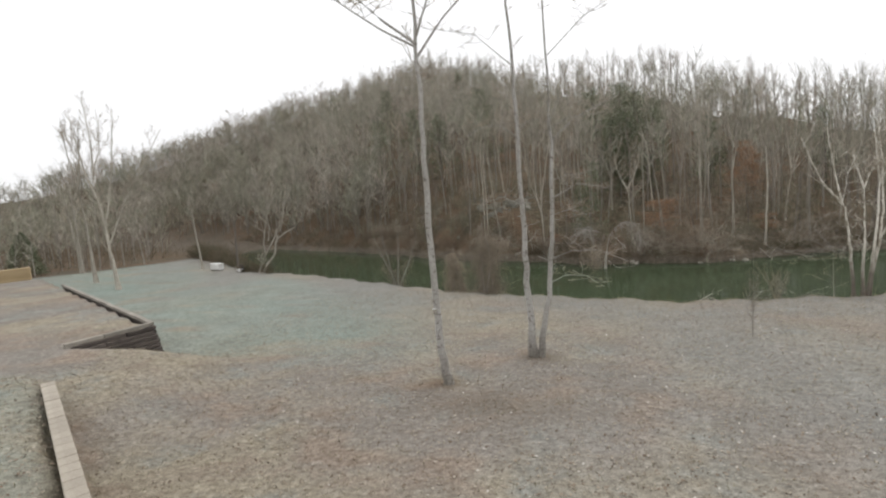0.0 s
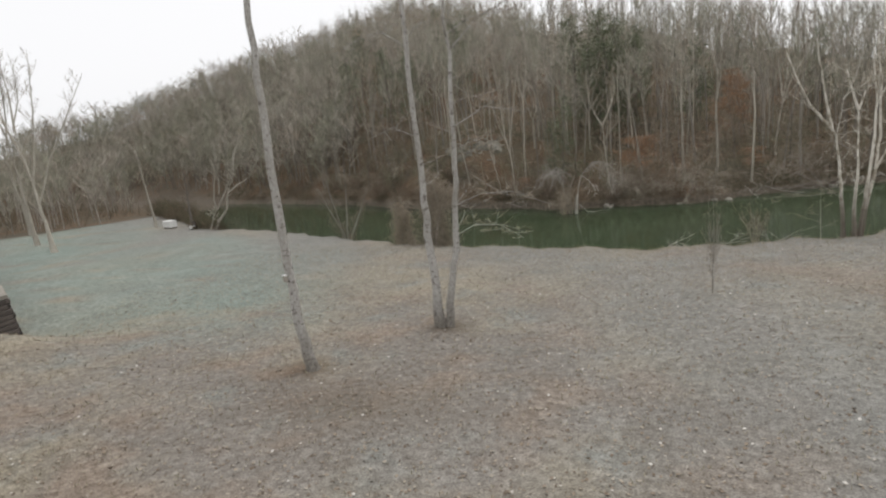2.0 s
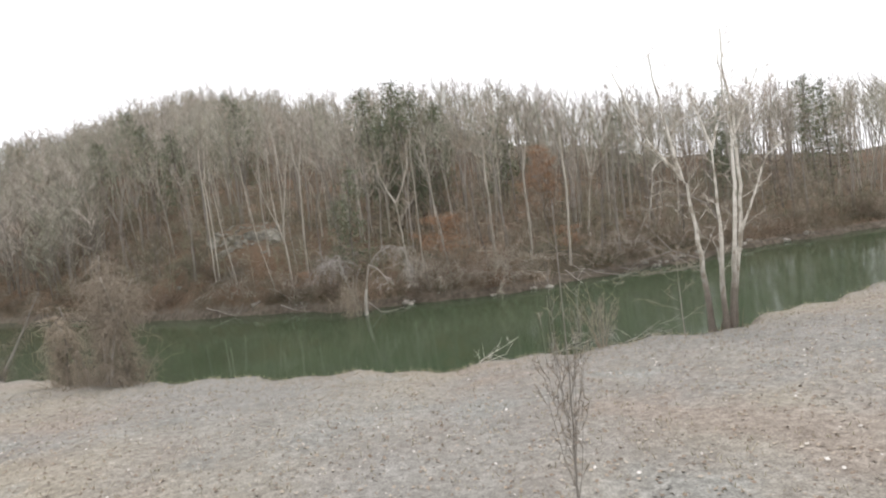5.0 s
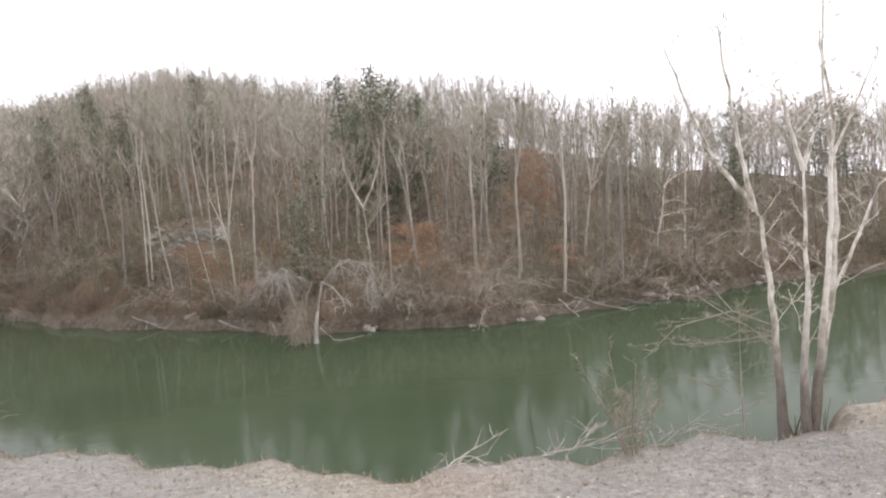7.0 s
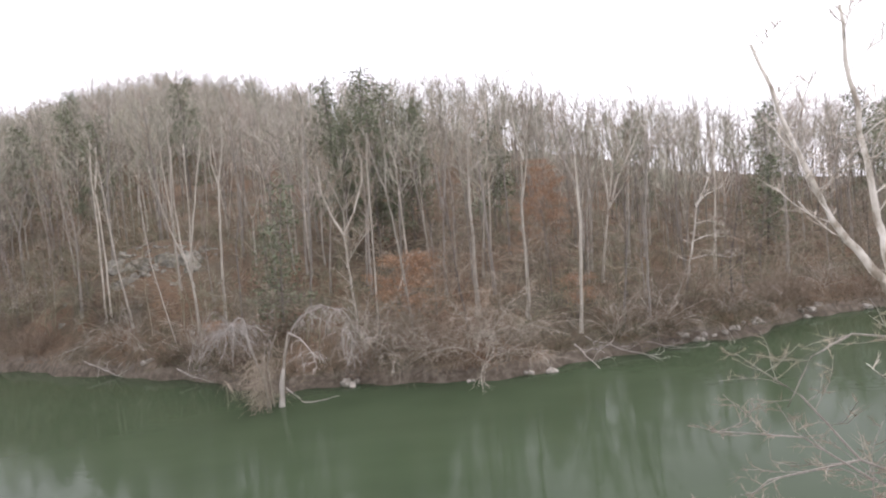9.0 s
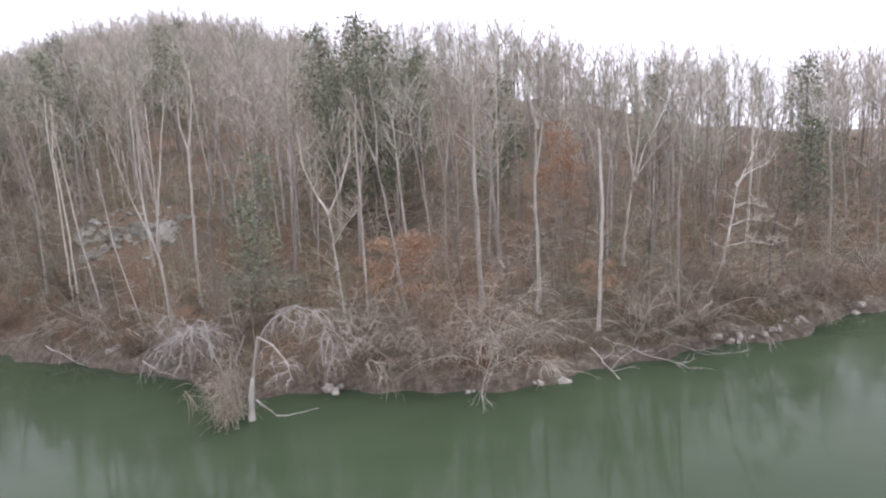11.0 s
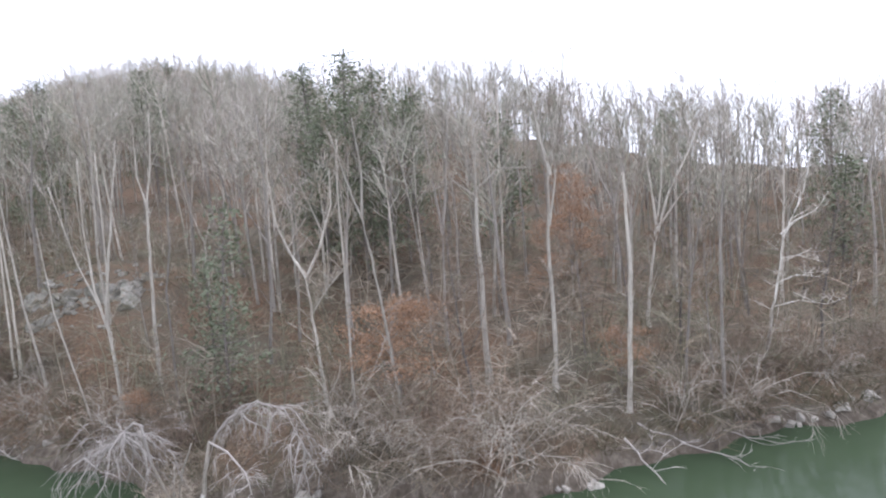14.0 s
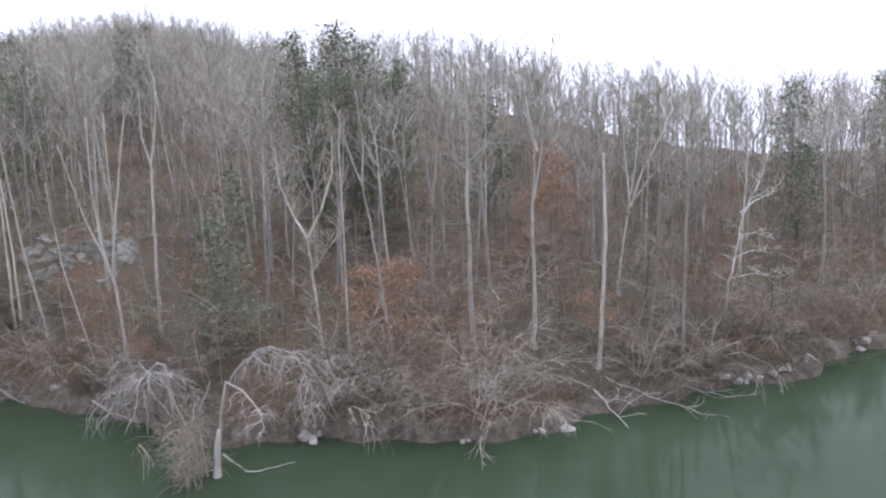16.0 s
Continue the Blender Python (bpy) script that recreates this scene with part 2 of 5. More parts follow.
PLANK = two_tone("raw_lumber", (0.3, 0.22, 0.12), (0.52, 0.41, 0.25), 8, 1.0, (0.2, 1, 1), 0.4, 0.01)
BLOCK = two_tone("tan_concrete", (0.29, 0.257, 0.21), (0.45, 0.408, 0.345), 25, 2.0, bump=0.7, depth=0.01, vary=0.08)
WHITE_PAINT = two_tone("white_paint", (0.6, 0.6, 0.58), (0.82, 0.82, 0.8), 10, 1.0, bump=0.15, depth=0.004, rough=0.5, vary=0.05)
FALLEN = island_tone("fallen_leaves", [(0.07, 0.045, 0.03), (0.16, 0.11, 0.075), (0.3, 0.235, 0.17), (0.46, 0.42, 0.35)])
PALE_LEAF = island_tone("bleached_leaves", [(0.4, 0.36, 0.3), (0.6, 0.57, 0.52), (0.7, 0.68, 0.64)])
BLADES = island_tone("dry_grass", [(0.2, 0.19, 0.12), (0.34, 0.29, 0.2), (0.44, 0.4, 0.3)])


# ---- helpers ----
def mesh_of(name, verts, faces, material, smooth=False):
    me = bpy.data.meshes.new(name)
    me.from_pydata([tuple(p) for p in verts], [], faces)
    me.materials.append(material)
    if smooth:
        me.polygons.foreach_set("use_smooth", [True] * len(me.polygons))
    me.update()
    return me


def part(name, mesh, parent=None, label="", at=None):
    ob = new(name, mesh)
    if parent is not None:
        ob.parent = parent
    if at is not None:
        ob.matrix_basis = at
    if label:
        ob["label"] = label
    return ob


def base_of(name, x, y, z, turn=0.0, size=1.0):
    ob = new(name)
    ob.empty_display_size = 0.3
    ob.matrix_basis = Matrix.Translation((x, y, z)) @ Matrix.Rotation(turn, 4, "Z") @ Matrix.Scale(size, 4)
    return ob


class Lump:
    """Vertices and faces gathered for one mesh."""

    def __init__(self):
        self.v, self.f = [], []

    def tube(self, pts, radii, sides=5, cap=True):
        pts = [Vector(p) for p in pts]
        start = len(self.v)
        for k, (p, r) in enumerate(zip(pts, radii)):
            d = (pts[min(k + 1, len(pts) - 1)] - pts[max(k - 1, 0)]).normalized()
            a = d.orthogonal().normalized() if abs(d.z) < 0.9 else d.cross(Vector((0, 1, 0))).normalized()
            b = d.cross(a)
            for s in range(sides):
                w = 2 * math.pi * s / sides
                self.v.append(p + (a * math.cos(w) + b * math.sin(w)) * r)
        point = sides == 3 and not cap
        if point:
            self.v[-3:] = [pts[-1]]
            last = len(self.v) - 1
            for s in range(3):
                self.f.append((last - 3 + s, last - 3 + (s + 1) % 3, last))
        for k in range(len(pts) - 2 if point else len(pts) - 1):
            for s in range(sides):
                i, j = start + k * sides + s, start + k * sides + (s + 1) % sides
                self.f.append((i, j, j + sides, i + sides))
        if cap:
            last = start + (len(pts) - 1) * sides
            self.f.append(tuple(last + s for s in range(sides)))

    def leaf(self, p, d, n, size):
        d, n = Vector(d).normalized(), Vector(n).normalized()
        s = d.cross(n).normalized() * size * 0.35
        i = len(self.v)
        self.v += [p, p + d * size * 0.5 + s, p + d * size, p + d * size * 0.5 - s]
        self.f.append((i, i + 1, i + 2, i + 3))

    def box(self, x0, x1, y0, y1, z0, z1, jitter=0.0, rng=random):
        i = len(self.v)
        for z in (z0, z1):
            for x, y in ((x0, y0), (x1, y0), (x1, y1), (x0, y1)):
                self.v.append(Vector((x + rng.uniform(-jitter, jitter), y + rng.uniform(-jitter, jitter), z + rng.uniform(-jitter, jitter))))
        self.f += [tuple(i + k for k in q) for q in ((3, 2, 1, 0), (4, 5, 6, 7), (0, 1, 5, 4), (1, 2, 6, 5), (2, 3, 7, 6), (3, 0, 4, 7))]

    def slab(self, p, size, rng):
        """A broken angular block of stone."""
        i = len(self.v)
        bm = bmesh.new()
        bmesh.ops.create_cube(bm, size=1)
        bmesh.ops.subdivide_edges(bm, edges=bm.edges[:], cuts=1, use_grid_fill=True)
        wide, deep, tall = size * rng.uniform(1.0, 1.9), size * rng.uniform(0.8, 1.3), size * rng.uniform(0.5, 1.1)
        for v in bm.verts:
            q = v.co * rng.uniform(0.72, 1.08) * (0.86 if v.co.length > 0.8 else 1.0)
            self.v.append(Vector((q.x * wide, q.y * deep, q.z * tall)))
        self.f += [tuple(i + v.index for v in f.verts) for f in bm.faces]
        bm.free()
        turn = Euler((rng.gauss(0, 0.3), rng.gauss(0, 0.3), rng.uniform(0, 6.28))).to_matrix()
        self.v[i:] = [turn @ v + Vector(p) for v in self.v[i:]]

    def mesh(self, name, material, smooth=False):
        return mesh_of(name, self.v, self.f, material, smooth)


def bevelled(name, x0, x1, y0, y1, z0, z1, bevel, material):
    bm = bmesh.new()
    bmesh.ops.create_cube(bm, size=1)
    for v in bm.verts:
        v.co = Vector(((x0 + x1) / 2 + v.co.x * (x1 - x0), (y0 + y1) / 2 + v.co.y * (y1 - y0), (z0 + z1) / 2 + v.co.z * (z1 - z0)))
    bmesh.ops.bevel(bm, geom=bm.edges[:], offset=bevel, segments=1, affect="EDGES")
    me = bpy.data.meshes.new(name)
    bm.to_mesh(me)
    bm.free()
    me.materials.append(material)
    return me


# ---- lie of the land ----
NEAR = np.array([(-400, 160), (-150, 125), (-90, 100), (-62, 79), (-47, 66), (-40, 58.8), (-29, 53.7), (-18, 46.8), (-8, 40.6), (0, 37.2), (6, 35.1), (11, 33.5), (17, 33.8), (21, 33.8), (26, 36), (32, 38.2), (45, 42), (70, 47), (150, 58), (400, 70)])
FAR = np.array([(-400, 172), (-150, 140), (-90, 118), (-60, 95), (-44, 86), (-25, 74), (-17, 66.8), (-10, 63.2), (-3, 60.3), (2, 57), (5.5, 55), (9.4, 55.6), (14, 53.9), (18, 54.6), (25, 57.2), (31, 58), (37, 61.5), (43, 62), (52, 63.4), (75, 67), (150, 80), (400, 100)])
RIDGE = np.array([(-90, 10), (-60, 15), (-54, 18.5), (-45, 25), (-41, 32), (-32, 43), (-25, 54), (-18, 56), (-11.6, 50.5), (-1, 37.5), (8, 26), (17, 16.4), (22, 12), (30, 9), (40, 8), (55, 8), (90, 8)])
TERRACE = ((-16.4, 15.6), (-40.5, 31.3))
TERRACE_END = ((-16.4, 15.6), (-17.46, 12.06))


def near_edge(x):
    return np.interp(x, NEAR[:, 0], NEAR[:, 1]) + 0.35 * np.sin(x * 1.1) + 0.25 * np.sin(x * 2.7 + 1)


def far_edge(x):
    return np.interp(x, FAR[:, 0], FAR[:, 1]) + 0.3 * np.sin(x * 0.9 + 2) + 0.2 * np.sin(x * 2.3)


def smooth01(t):
    t = np.clip(t, 0, 1)
    return t * t * (3 - 2 * t)


def side(x, y, a, b):
    """Metres to the left of the line from a to b."""
    ux, uy = b[0] - a[0], b[1] - a[1]
    return (ux * (y - a[1]) - uy * (x - a[0])) / math.hypot(ux, uy)


def crest(az):
    """How far behind the far bank the hill's crest lies."""
    return np.interp(az, (-54, -45, -41, -32, -25, -15, -5, 6, 28), (22, 55, 70, 103, 130, 172, 188, 135, 70))


def land(x, y):
    """Height of the ground above the river."""
    x, y = np.asarray(x, float), np.asarray(y, float)
    s = near_edge(x) - y
    low = 0.62 + (2.3 - 1.5 * smooth01((-24 - x) / 22)) * (1 - np.exp(-np.clip(s, 0, 60) / 14)) + 0.022 * np.clip(s - 20, 0, 40)
    low = low + 0.06 * np.sin(x * 0.35) * np.sin(y * 0.3) * np.clip(s / 4, 0, 1)
    low = low - 0.4 * np.exp(-((x + 14.6) ** 2 + (y - 15.6) ** 2) / 8)
    shelf = 4.1 + 0.02 * np.clip(8 - y, 0, 30)
    up = smooth01((14.9 - y) / 4.2) * smooth01((-5.5 - x) / 9)
    up = np.maximum(up, smooth01((side(x, y, *TERRACE) - 0.05) / 0.35) * smooth01((-side(x, y, *TERRACE_END) - 0.05) / 0.35) * smooth01((50 - y) / 16))
    lawn = low + (shelf - low) * up
    yard = smooth01(-side(x, y, (-3.5, -0.45), (-10.5, 4.9)) / -0.25) * smooth01((-1 - x) / 4) * smooth01((9 - y) / 5)
    lawn = lawn + np.clip(4.74 - lawn, 0, 2) * yard
    bank = lawn * (1 - smooth01(-s / 1.6)) - 0.9 * smooth01(-s / 1.8)
    d = y - far_edge(x)
    az = np.degrees(np.arctan2(x - 10, np.maximum(y - 10, 1)))
    top, run = np.interp(az, RIDGE[:, 0], RIDGE[:, 1]), crest(az)
    rise = 1 - (1 - np.clip(d / run, 0, 1)) ** 1.12 - 0.3 * np.clip(d / run - 1.0, 0, 1)
    hill = -0.9 + 1.3 * smooth01((d + 0.8) / 1.3) + top * rise + np.clip(d / 10, 0, 1) * (0.35 * np.sin(x * 0.21 + y * 0.13) + 0.25 * np.sin(x * 0.5 - y * 0.33))
    hill = hill + np.clip((d - 40) / 60, 0, 1) * (1.2 * np.sin(x * 0.09 + 1) + 0.9 * np.sin(x * 0.23 + y * 0.05) + 0.5 * np.sin(x * 0.61))
    hill = hill + 3.0 * np.exp(-(x + 7.5) ** 2 / 80 - (y - 72.5) ** 2 / 50) * np.clip(d / 6, 0, 1)
    z = np.where(d > -1.2, hill, bank)
    return z + smooth01((-58 - x) / 10) * (np.maximum(z, 0.8) - z)


def height(x, y):
    return float(land(x, y))


def stretch_axis(lo, hi, fine_lo, fine_hi, step):
    mid = list(np.arange(fine_lo, fine_hi + 1e-6, step))
    out, s, p = [], step, fine_hi
    while p < hi:
        s *= 1.18
        p += s
        out.append(p)
    low, s, p = [], step, fine_lo
    while p > lo:
        s *= 1.18
        p -= s
        low.append(p)
    return np.array(low[::-1] + mid + out)


def build_ground():
    xs = stretch_axis(-1500, 1500, -60, 60, 0.55)
    ys = stretch_axis(-1200, 1800, -12, 80, 0.46)
    gx, gy = np.meshgrid(xs, ys)
    gz = land(gx, gy)
    nx, ny = len(xs), len(ys)
    verts = np.stack([gx.ravel(), gy.ravel(), gz.ravel()], 1)
    i = (np.arange(ny - 1)[:, None] * nx + np.arange(nx - 1)[None]).ravel()
    faces = np.stack([i, i + 1, i + nx + 1, i + nx], 1)
    me = bpy.data.meshes.new("ground")
    me.from_pydata(verts.tolist(), [], faces.tolist())
    me.materials.append(GROUND)
    me.polygons.foreach_set("use_smooth", [True] * len(me.polygons))
    x, y = gx.ravel(), gy.ravel()
    d, s = y - far_edge(x), near_edge(x) - y
    masks = {
        "wood": np.maximum(smooth01((-63 - x - 0.55 * np.clip(70 - y, 0, 90)) / 4), np.maximum(np.clip((d - 0.35) / 0.7, 0, 1), 0.75 * np.clip(1.15 - np.minimum(np.hypot(x - 0.08, y - 11.24), np.minimum(np.hypot(x - 3.2, y - 15.63), 0.75 + np.hypot(x - 12, y - 19.1))), 0, 1))),
        "mud": np.maximum(smooth01((d + 2) / 0.6) * (1 - smooth01((d - 0.35) / 0.7)), smooth01((0.15 - s) / 0.5) * (d < -1)),
        "silt": np.maximum(0.85 * smooth01((24 - s) / 18), 0.85 * smooth01((x - 1) / 10)) * (0.7 + 0.3 * np.sin(x * 0.4 + y * 0.2)) * (d < -1),
        "lush": (1 - smooth01((side(x, y, *TERRACE) + 0.3) / 0.5) * smooth01((-14 - x) / 2)) * smooth01((-1 - x - 0.3 * (y - 22)) / 8) * smooth01((y - 11) / 7) * smooth01((s - 2) / 9) * (0.85 + 0.15 * np.sin(x * 0.3) * np.sin(y * 0.25)),
    }
    outer = side(x, y, (0.6, -3.6), (-10.6, 4.95))
    by_wall = smooth01((y + 6) / 3) * smooth01((8 - y) / 3) * smooth01((3 - x) / 2)
    masks["lush"] = np.maximum(masks["lush"], 0.45 * smooth01((outer - 0.1) / 0.3) * by_wall)
    masks["wood"] = np.maximum(masks["wood"], 0.45 * np.exp(-((x - 2.4) ** 2) / 5 - (y - 9.2) ** 2 / 2.2))
    masks["wood"] = np.maximum(masks["wood"], 0.55 * smooth01((outer + 1.1) / 0.7) * smooth01((0.3 - outer) / 0.2) * by_wall * (0.75 + 0.25 * np.sin(x * 5)))
    for name, values in masks.items():
        at = me.attributes.new(name, "FLOAT", "POINT")
        at.data.foreach_set("value", np.clip(values, 0, 1).astype(np.float32))
    tagged(new("ground", me), "dormant tan and greenish lawn sloping to a river and wooded hill", "ground", kind="structure")
    xs2, ys2 = np.linspace(-700, 700, 60), np.linspace(15, 500, 40)
    gx, gy = np.meshgrid(xs2, ys2)
    i = (np.arange(39)[:, None] * 60 + np.arange(59)[None]).ravel()
    me = bpy.data.meshes.new("water")
    me.from_pydata(np.stack([gx.ravel(), gy.ravel(), 0 * gx.ravel()], 1).tolist(), [], np.stack([i, i + 1, i + 61, i + 60], 1).tolist())
    me.materials.append(WATER)
    tagged(new("water", me), "still murky green river water between grassy and wooded banks", "river", kind="structure")


build_ground()


# ---- trees ----
def bend(rng, p, d, length, steps, wander, lift=0.0):
    """A wandering line from p along d; lift turns it upwards (or, below 0, down)."""
    pts, p, d = [Vector(p)], Vector(p), Vector(d).normalized()
    for _ in range(steps):
        d = (d + Vector((rng.gauss(0, wander), rng.gauss(0, wander), rng.gauss(0, wander) + lift))).normalized()
        p = p + d * (length / steps)
        pts.append(p)
    return pts


def along(pts, t):
    k = min(int(t * (len(pts) - 1)), len(pts) - 2)
    f = t * (len(pts) - 1) - k
    return pts[k].lerp(pts[k + 1], f), (pts[k + 1] - pts[k]).normalized()


def taper(r0, r1, n):
    return [r0 + (r1 - r0) * (k / (n - 1)) ** 0.8 for k in range(n)]


def sprout(rng, limbs, twigs, pts, r0, length, count, first, rise, twig_count, depth=1, lift=0.06, thin=0.012, fat=1.0):
    """Side limbs along pts, with finer ones on them; the finest go to twigs."""
    for k in range(count):
        t = first + (0.98 - first) * (k + rng.random()) / count
        p, d = along(pts, t)
        w = rng.uniform(0, 2 * math.pi)
        out = Vector((math.cos(w), math.sin(w), 0))
        way = out * math.cos(rise) + Vector((0, 0, 1)) * math.sin(rise) + d * 0.35
        ln = length * rng.uniform(0.55, 1.15) * (1.15 - 0.65 * t)
        r = max(thin, r0 * (1 - 0.8 * t) * rng.uniform(0.3, 0.5) * fat)
        steps = 4 if depth else 3
        line = bend(rng, p, way, ln, steps, 0.16, lift)
        (limbs if depth else twigs).tube(line, taper(r, thin * 0.6, steps + 1), 4 if depth else 3, False)
        if depth:
            sprout(rng, limbs, twigs, line, r, ln * 0.5, twig_count, 0.2, rise * 0.7, twig_count, depth - 1, lift, thin, fat)
        else:
            for _ in range(5):
                q, e = along(line, rng.uniform(0.2, 1))
                tip = bend(rng, q, e + Vector((rng.gauss(0, 0.6), rng.gauss(0, 0.6), rng.gauss(0.15, 0.5))), ln * rng.uniform(0.35, 0.75), 1, 0.2, lift)
                twigs.tube(tip, [thin * 0.75, thin * 0.35], 3, False)


def bare_tree(seed, tall, girth, first=0.4, limbs_n=10, reach=2.6, rise=0.7, lean=(0, 0), forks=0, twig_n=4, bark=None, twig=None, wander=0.03, broken=False):
    """Meshes of one leafless tree: trunk and crown."""
    rng = random.Random(seed)
    trunk, crown = Lump(), Lump()
    d = Vector((lean[0], lean[1], 1))
    if forks:
        low = bend(rng, (0, 0, -0.2), d, tall * 0.42, 6, wander)
        trunk.tube(low, [girth * 1.35] + taper(girth, girth * 0.75, 6), 8, False)
        stems = []
        for k in range(forks):
            w = 2 * math.pi * (k + rng.random() * 0.5) / forks
            stems.append(bend(rng, low[-1], d + Vector((math.cos(w), math.sin(w), 0)) * rng.uniform(0.25, 0.5), tall * rng.uniform(0.45, 0.6), 7, 0.06, 0.08))
        for st in stems:
            trunk.tube(st, taper(girth * 0.6, 0.02, 8), 6)
            sprout(rng, trunk, crown, st, girth * 0.6, reach, limbs_n, 0.15, rise, twig_n, thin=0.018)
    else:
        pts = bend(rng, (0, 0, -0.2), d, tall, 10, wander, 0.01)
        trunk.tube(pts, [girth * 1.4] + taper(girth, girth * (0.5 if broken else 0.12), 10), 8)
        sprout(rng, trunk, crown, pts, girth, reach, limbs_n, first, rise, twig_n, thin=0.018)
    return trunk.mesh("trunk", bark or BARK_GREY, True), crown.mesh("crown", twig or TWIG)


def conifer(seed, tall, girth, spread, boughs=110, needles=46, bare=0.12):
    """An evergreen with irregular tiers of small needle sprays."""
    rng = random.Random(seed)
    trunk, crown = Lump(), Lump()
    pts = bend(rng, (0, 0, -0.2), (0, 0, 1), tall, 8, 0.015)
    trunk.tube(pts, taper(girth, 0.03, 9), 6)
    for k in range(boughs):
        t = bare + (0.985 - bare) * (k + rng.random()) / boughs
        p, _ = along(pts, t)
        w = rng.uniform(0, 2 * math.pi)
        ln = spread * (1.06 - t) ** 0.62 * rng.uniform(0.45, 1.15)
        line = bend(rng, p, (math.cos(w), math.sin(w), 0.25), ln, 4, 0.12, -0.03)
        trunk.tube(line, taper(0.03, 0.008, 5), 3, False)
        for _ in range(int(needles * (0.35 + 0.65 * ln / spread))):
            q, e = along(line, rng.uniform(0.12, 1) ** 0.7)
            off = Vector((rng.gauss(0, 0.3), rng.gauss(0, 0.3), rng.gauss(-0.08, 0.2)))
            crown.leaf(q + off, e + Vector((rng.gauss(0, 0.6), rng.gauss(0, 0.6), rng.gauss(-0.2, 0.4))), (rng.gauss(0, 1), rng.gauss(0, 1), rng.gauss(0.3, 1)), rng.uniform(0.12, 0.27))
    return trunk.mesh("trunk", BARK_DARK, True), crown.mesh("crown", NEEDLES)


def plant(name, meshes, x, y, label, category="tree", group="", turn=0.0, size=1.0, sink=0.0):
    ob = base_of(name, x, y, height(x, y) - sink, turn, size)
    for me in meshes:
        p = part(me.name.split(".")[0], me, ob)
        if "twig" in me.name:
            p["kind"] = "stuff"
    return tagged(ob, label, category, group)


def stems_tree(seed, stems, girths, limbs_n, reach, rise, bark, twig, twig_n=4, first=0.35, top_r=0.03, base=None, thin=0.012, fat=1.0):
    """A tree whose stems follow given bends."""
    rng = random.Random(seed)
    trunk, crown = Lump(), Lump()
    for line, g in zip(stems, girths):
        pts = []
        for a, c in zip(line, line[1:]):
            a, c = Vector(a), Vector(c)
            for k in range(4):
                q = a.lerp(c, k / 4)
                pts.append(q + Vector((rng.gauss(0, 1), rng.gauss(0, 1), 0)) * g * 0.18 * (1 if pts else 0))
        pts.append(Vector(line[-1]))
        radii = taper(g, min(top_r, g * 0.35), len(pts))
        if pts[0].z < 0.3:
            radii[0] *= 1.55
            radii[1] *= 1.12
        trunk.tube(pts, radii, 9)
        sprout(rng, trunk, crown, pts, g, reach, limbs_n, first, rise, twig_n, thin=thin, fat=fat)
    return trunk.mesh("trunk", bark, True), crown.mesh("crown", twig)


def leafy(meshes, seed, count, low, high, wide):
    """Copper leaves that a young beech holds through winter."""
    rng = random.Random(seed)
    lump = Lump()
    src = [v.co for v in meshes[1].vertices]
    for _ in range(count):
        p = rng.choice(src)
        q = Vector((p.x * wide, p.y * wide, low + (high - low) * min(1, max(0, p.z / high)))) + Vector((rng.gauss(0, 0.25), rng.gauss(0, 0.25), rng.gauss(-0.05, 0.12)))
        lump.leaf(q, (rng.gauss(0, 1), rng.gauss(0, 1), rng.gauss(-0.5, 0.5)), (rng.gauss(0, 0.7), rng.gauss(0, 0.7), 0.8), rng.uniform(0.05, 0.105))
    return (*meshes, lump.mesh("foliage", COPPER))


def bush(seed, tall, stems, droop, material, twig_n=9, spread=0.9, thin=0.0085, thick=(0.012, 0.03), wander=0.14):
    """An arching leafless shrub: stems and twigs."""
    rng = random.Random(seed)
    wood, twigs = Lump(), Lump()
    for _ in range(stems):
        w = rng.uniform(0, 6.283)
        d = Vector((math.cos(w) * spread * rng.random(), math.sin(w) * spread * rng.random(), 1))
        line = bend(rng, (rng.gauss(0, 0.25), rng.gauss(0, 0.25), -0.15), d, tall * rng.uniform(0.7, 1.3), 7, wander, -droop)
        wood.tube(line, taper(rng.uniform(*thick), 0.006, 8), 4, False)
        for _ in range(twig_n):
            q, e = along(line, rng.uniform(0.25, 1))
            tip = bend(rng, q, e + Vector((rng.gauss(0, 0.7), rng.gauss(0, 0.7), rng.gauss(0, 0.4))), tall * rng.uniform(0.15, 0.4), 2, 0.2, -droop * 1.6)
            twigs.tube(tip, (thin, thin * 0.75, thin * 0.4), 3, False)
            for _ in range(3):
                q2, e2 = along(tip, rng.uniform(0.3, 1))
                twigs.tube(bend(rng, q2, e2 + Vector((rng.gauss(0, 0.6), rng.gauss(0, 0.6), rng.gauss(-0.1, 0.4))), tall * 0.12, 1, 0.1), (thin * 0.6, thin * 0.35), 3, False)
    return wood.mesh("frame", material, True), twigs.mesh("twig_growth", material)


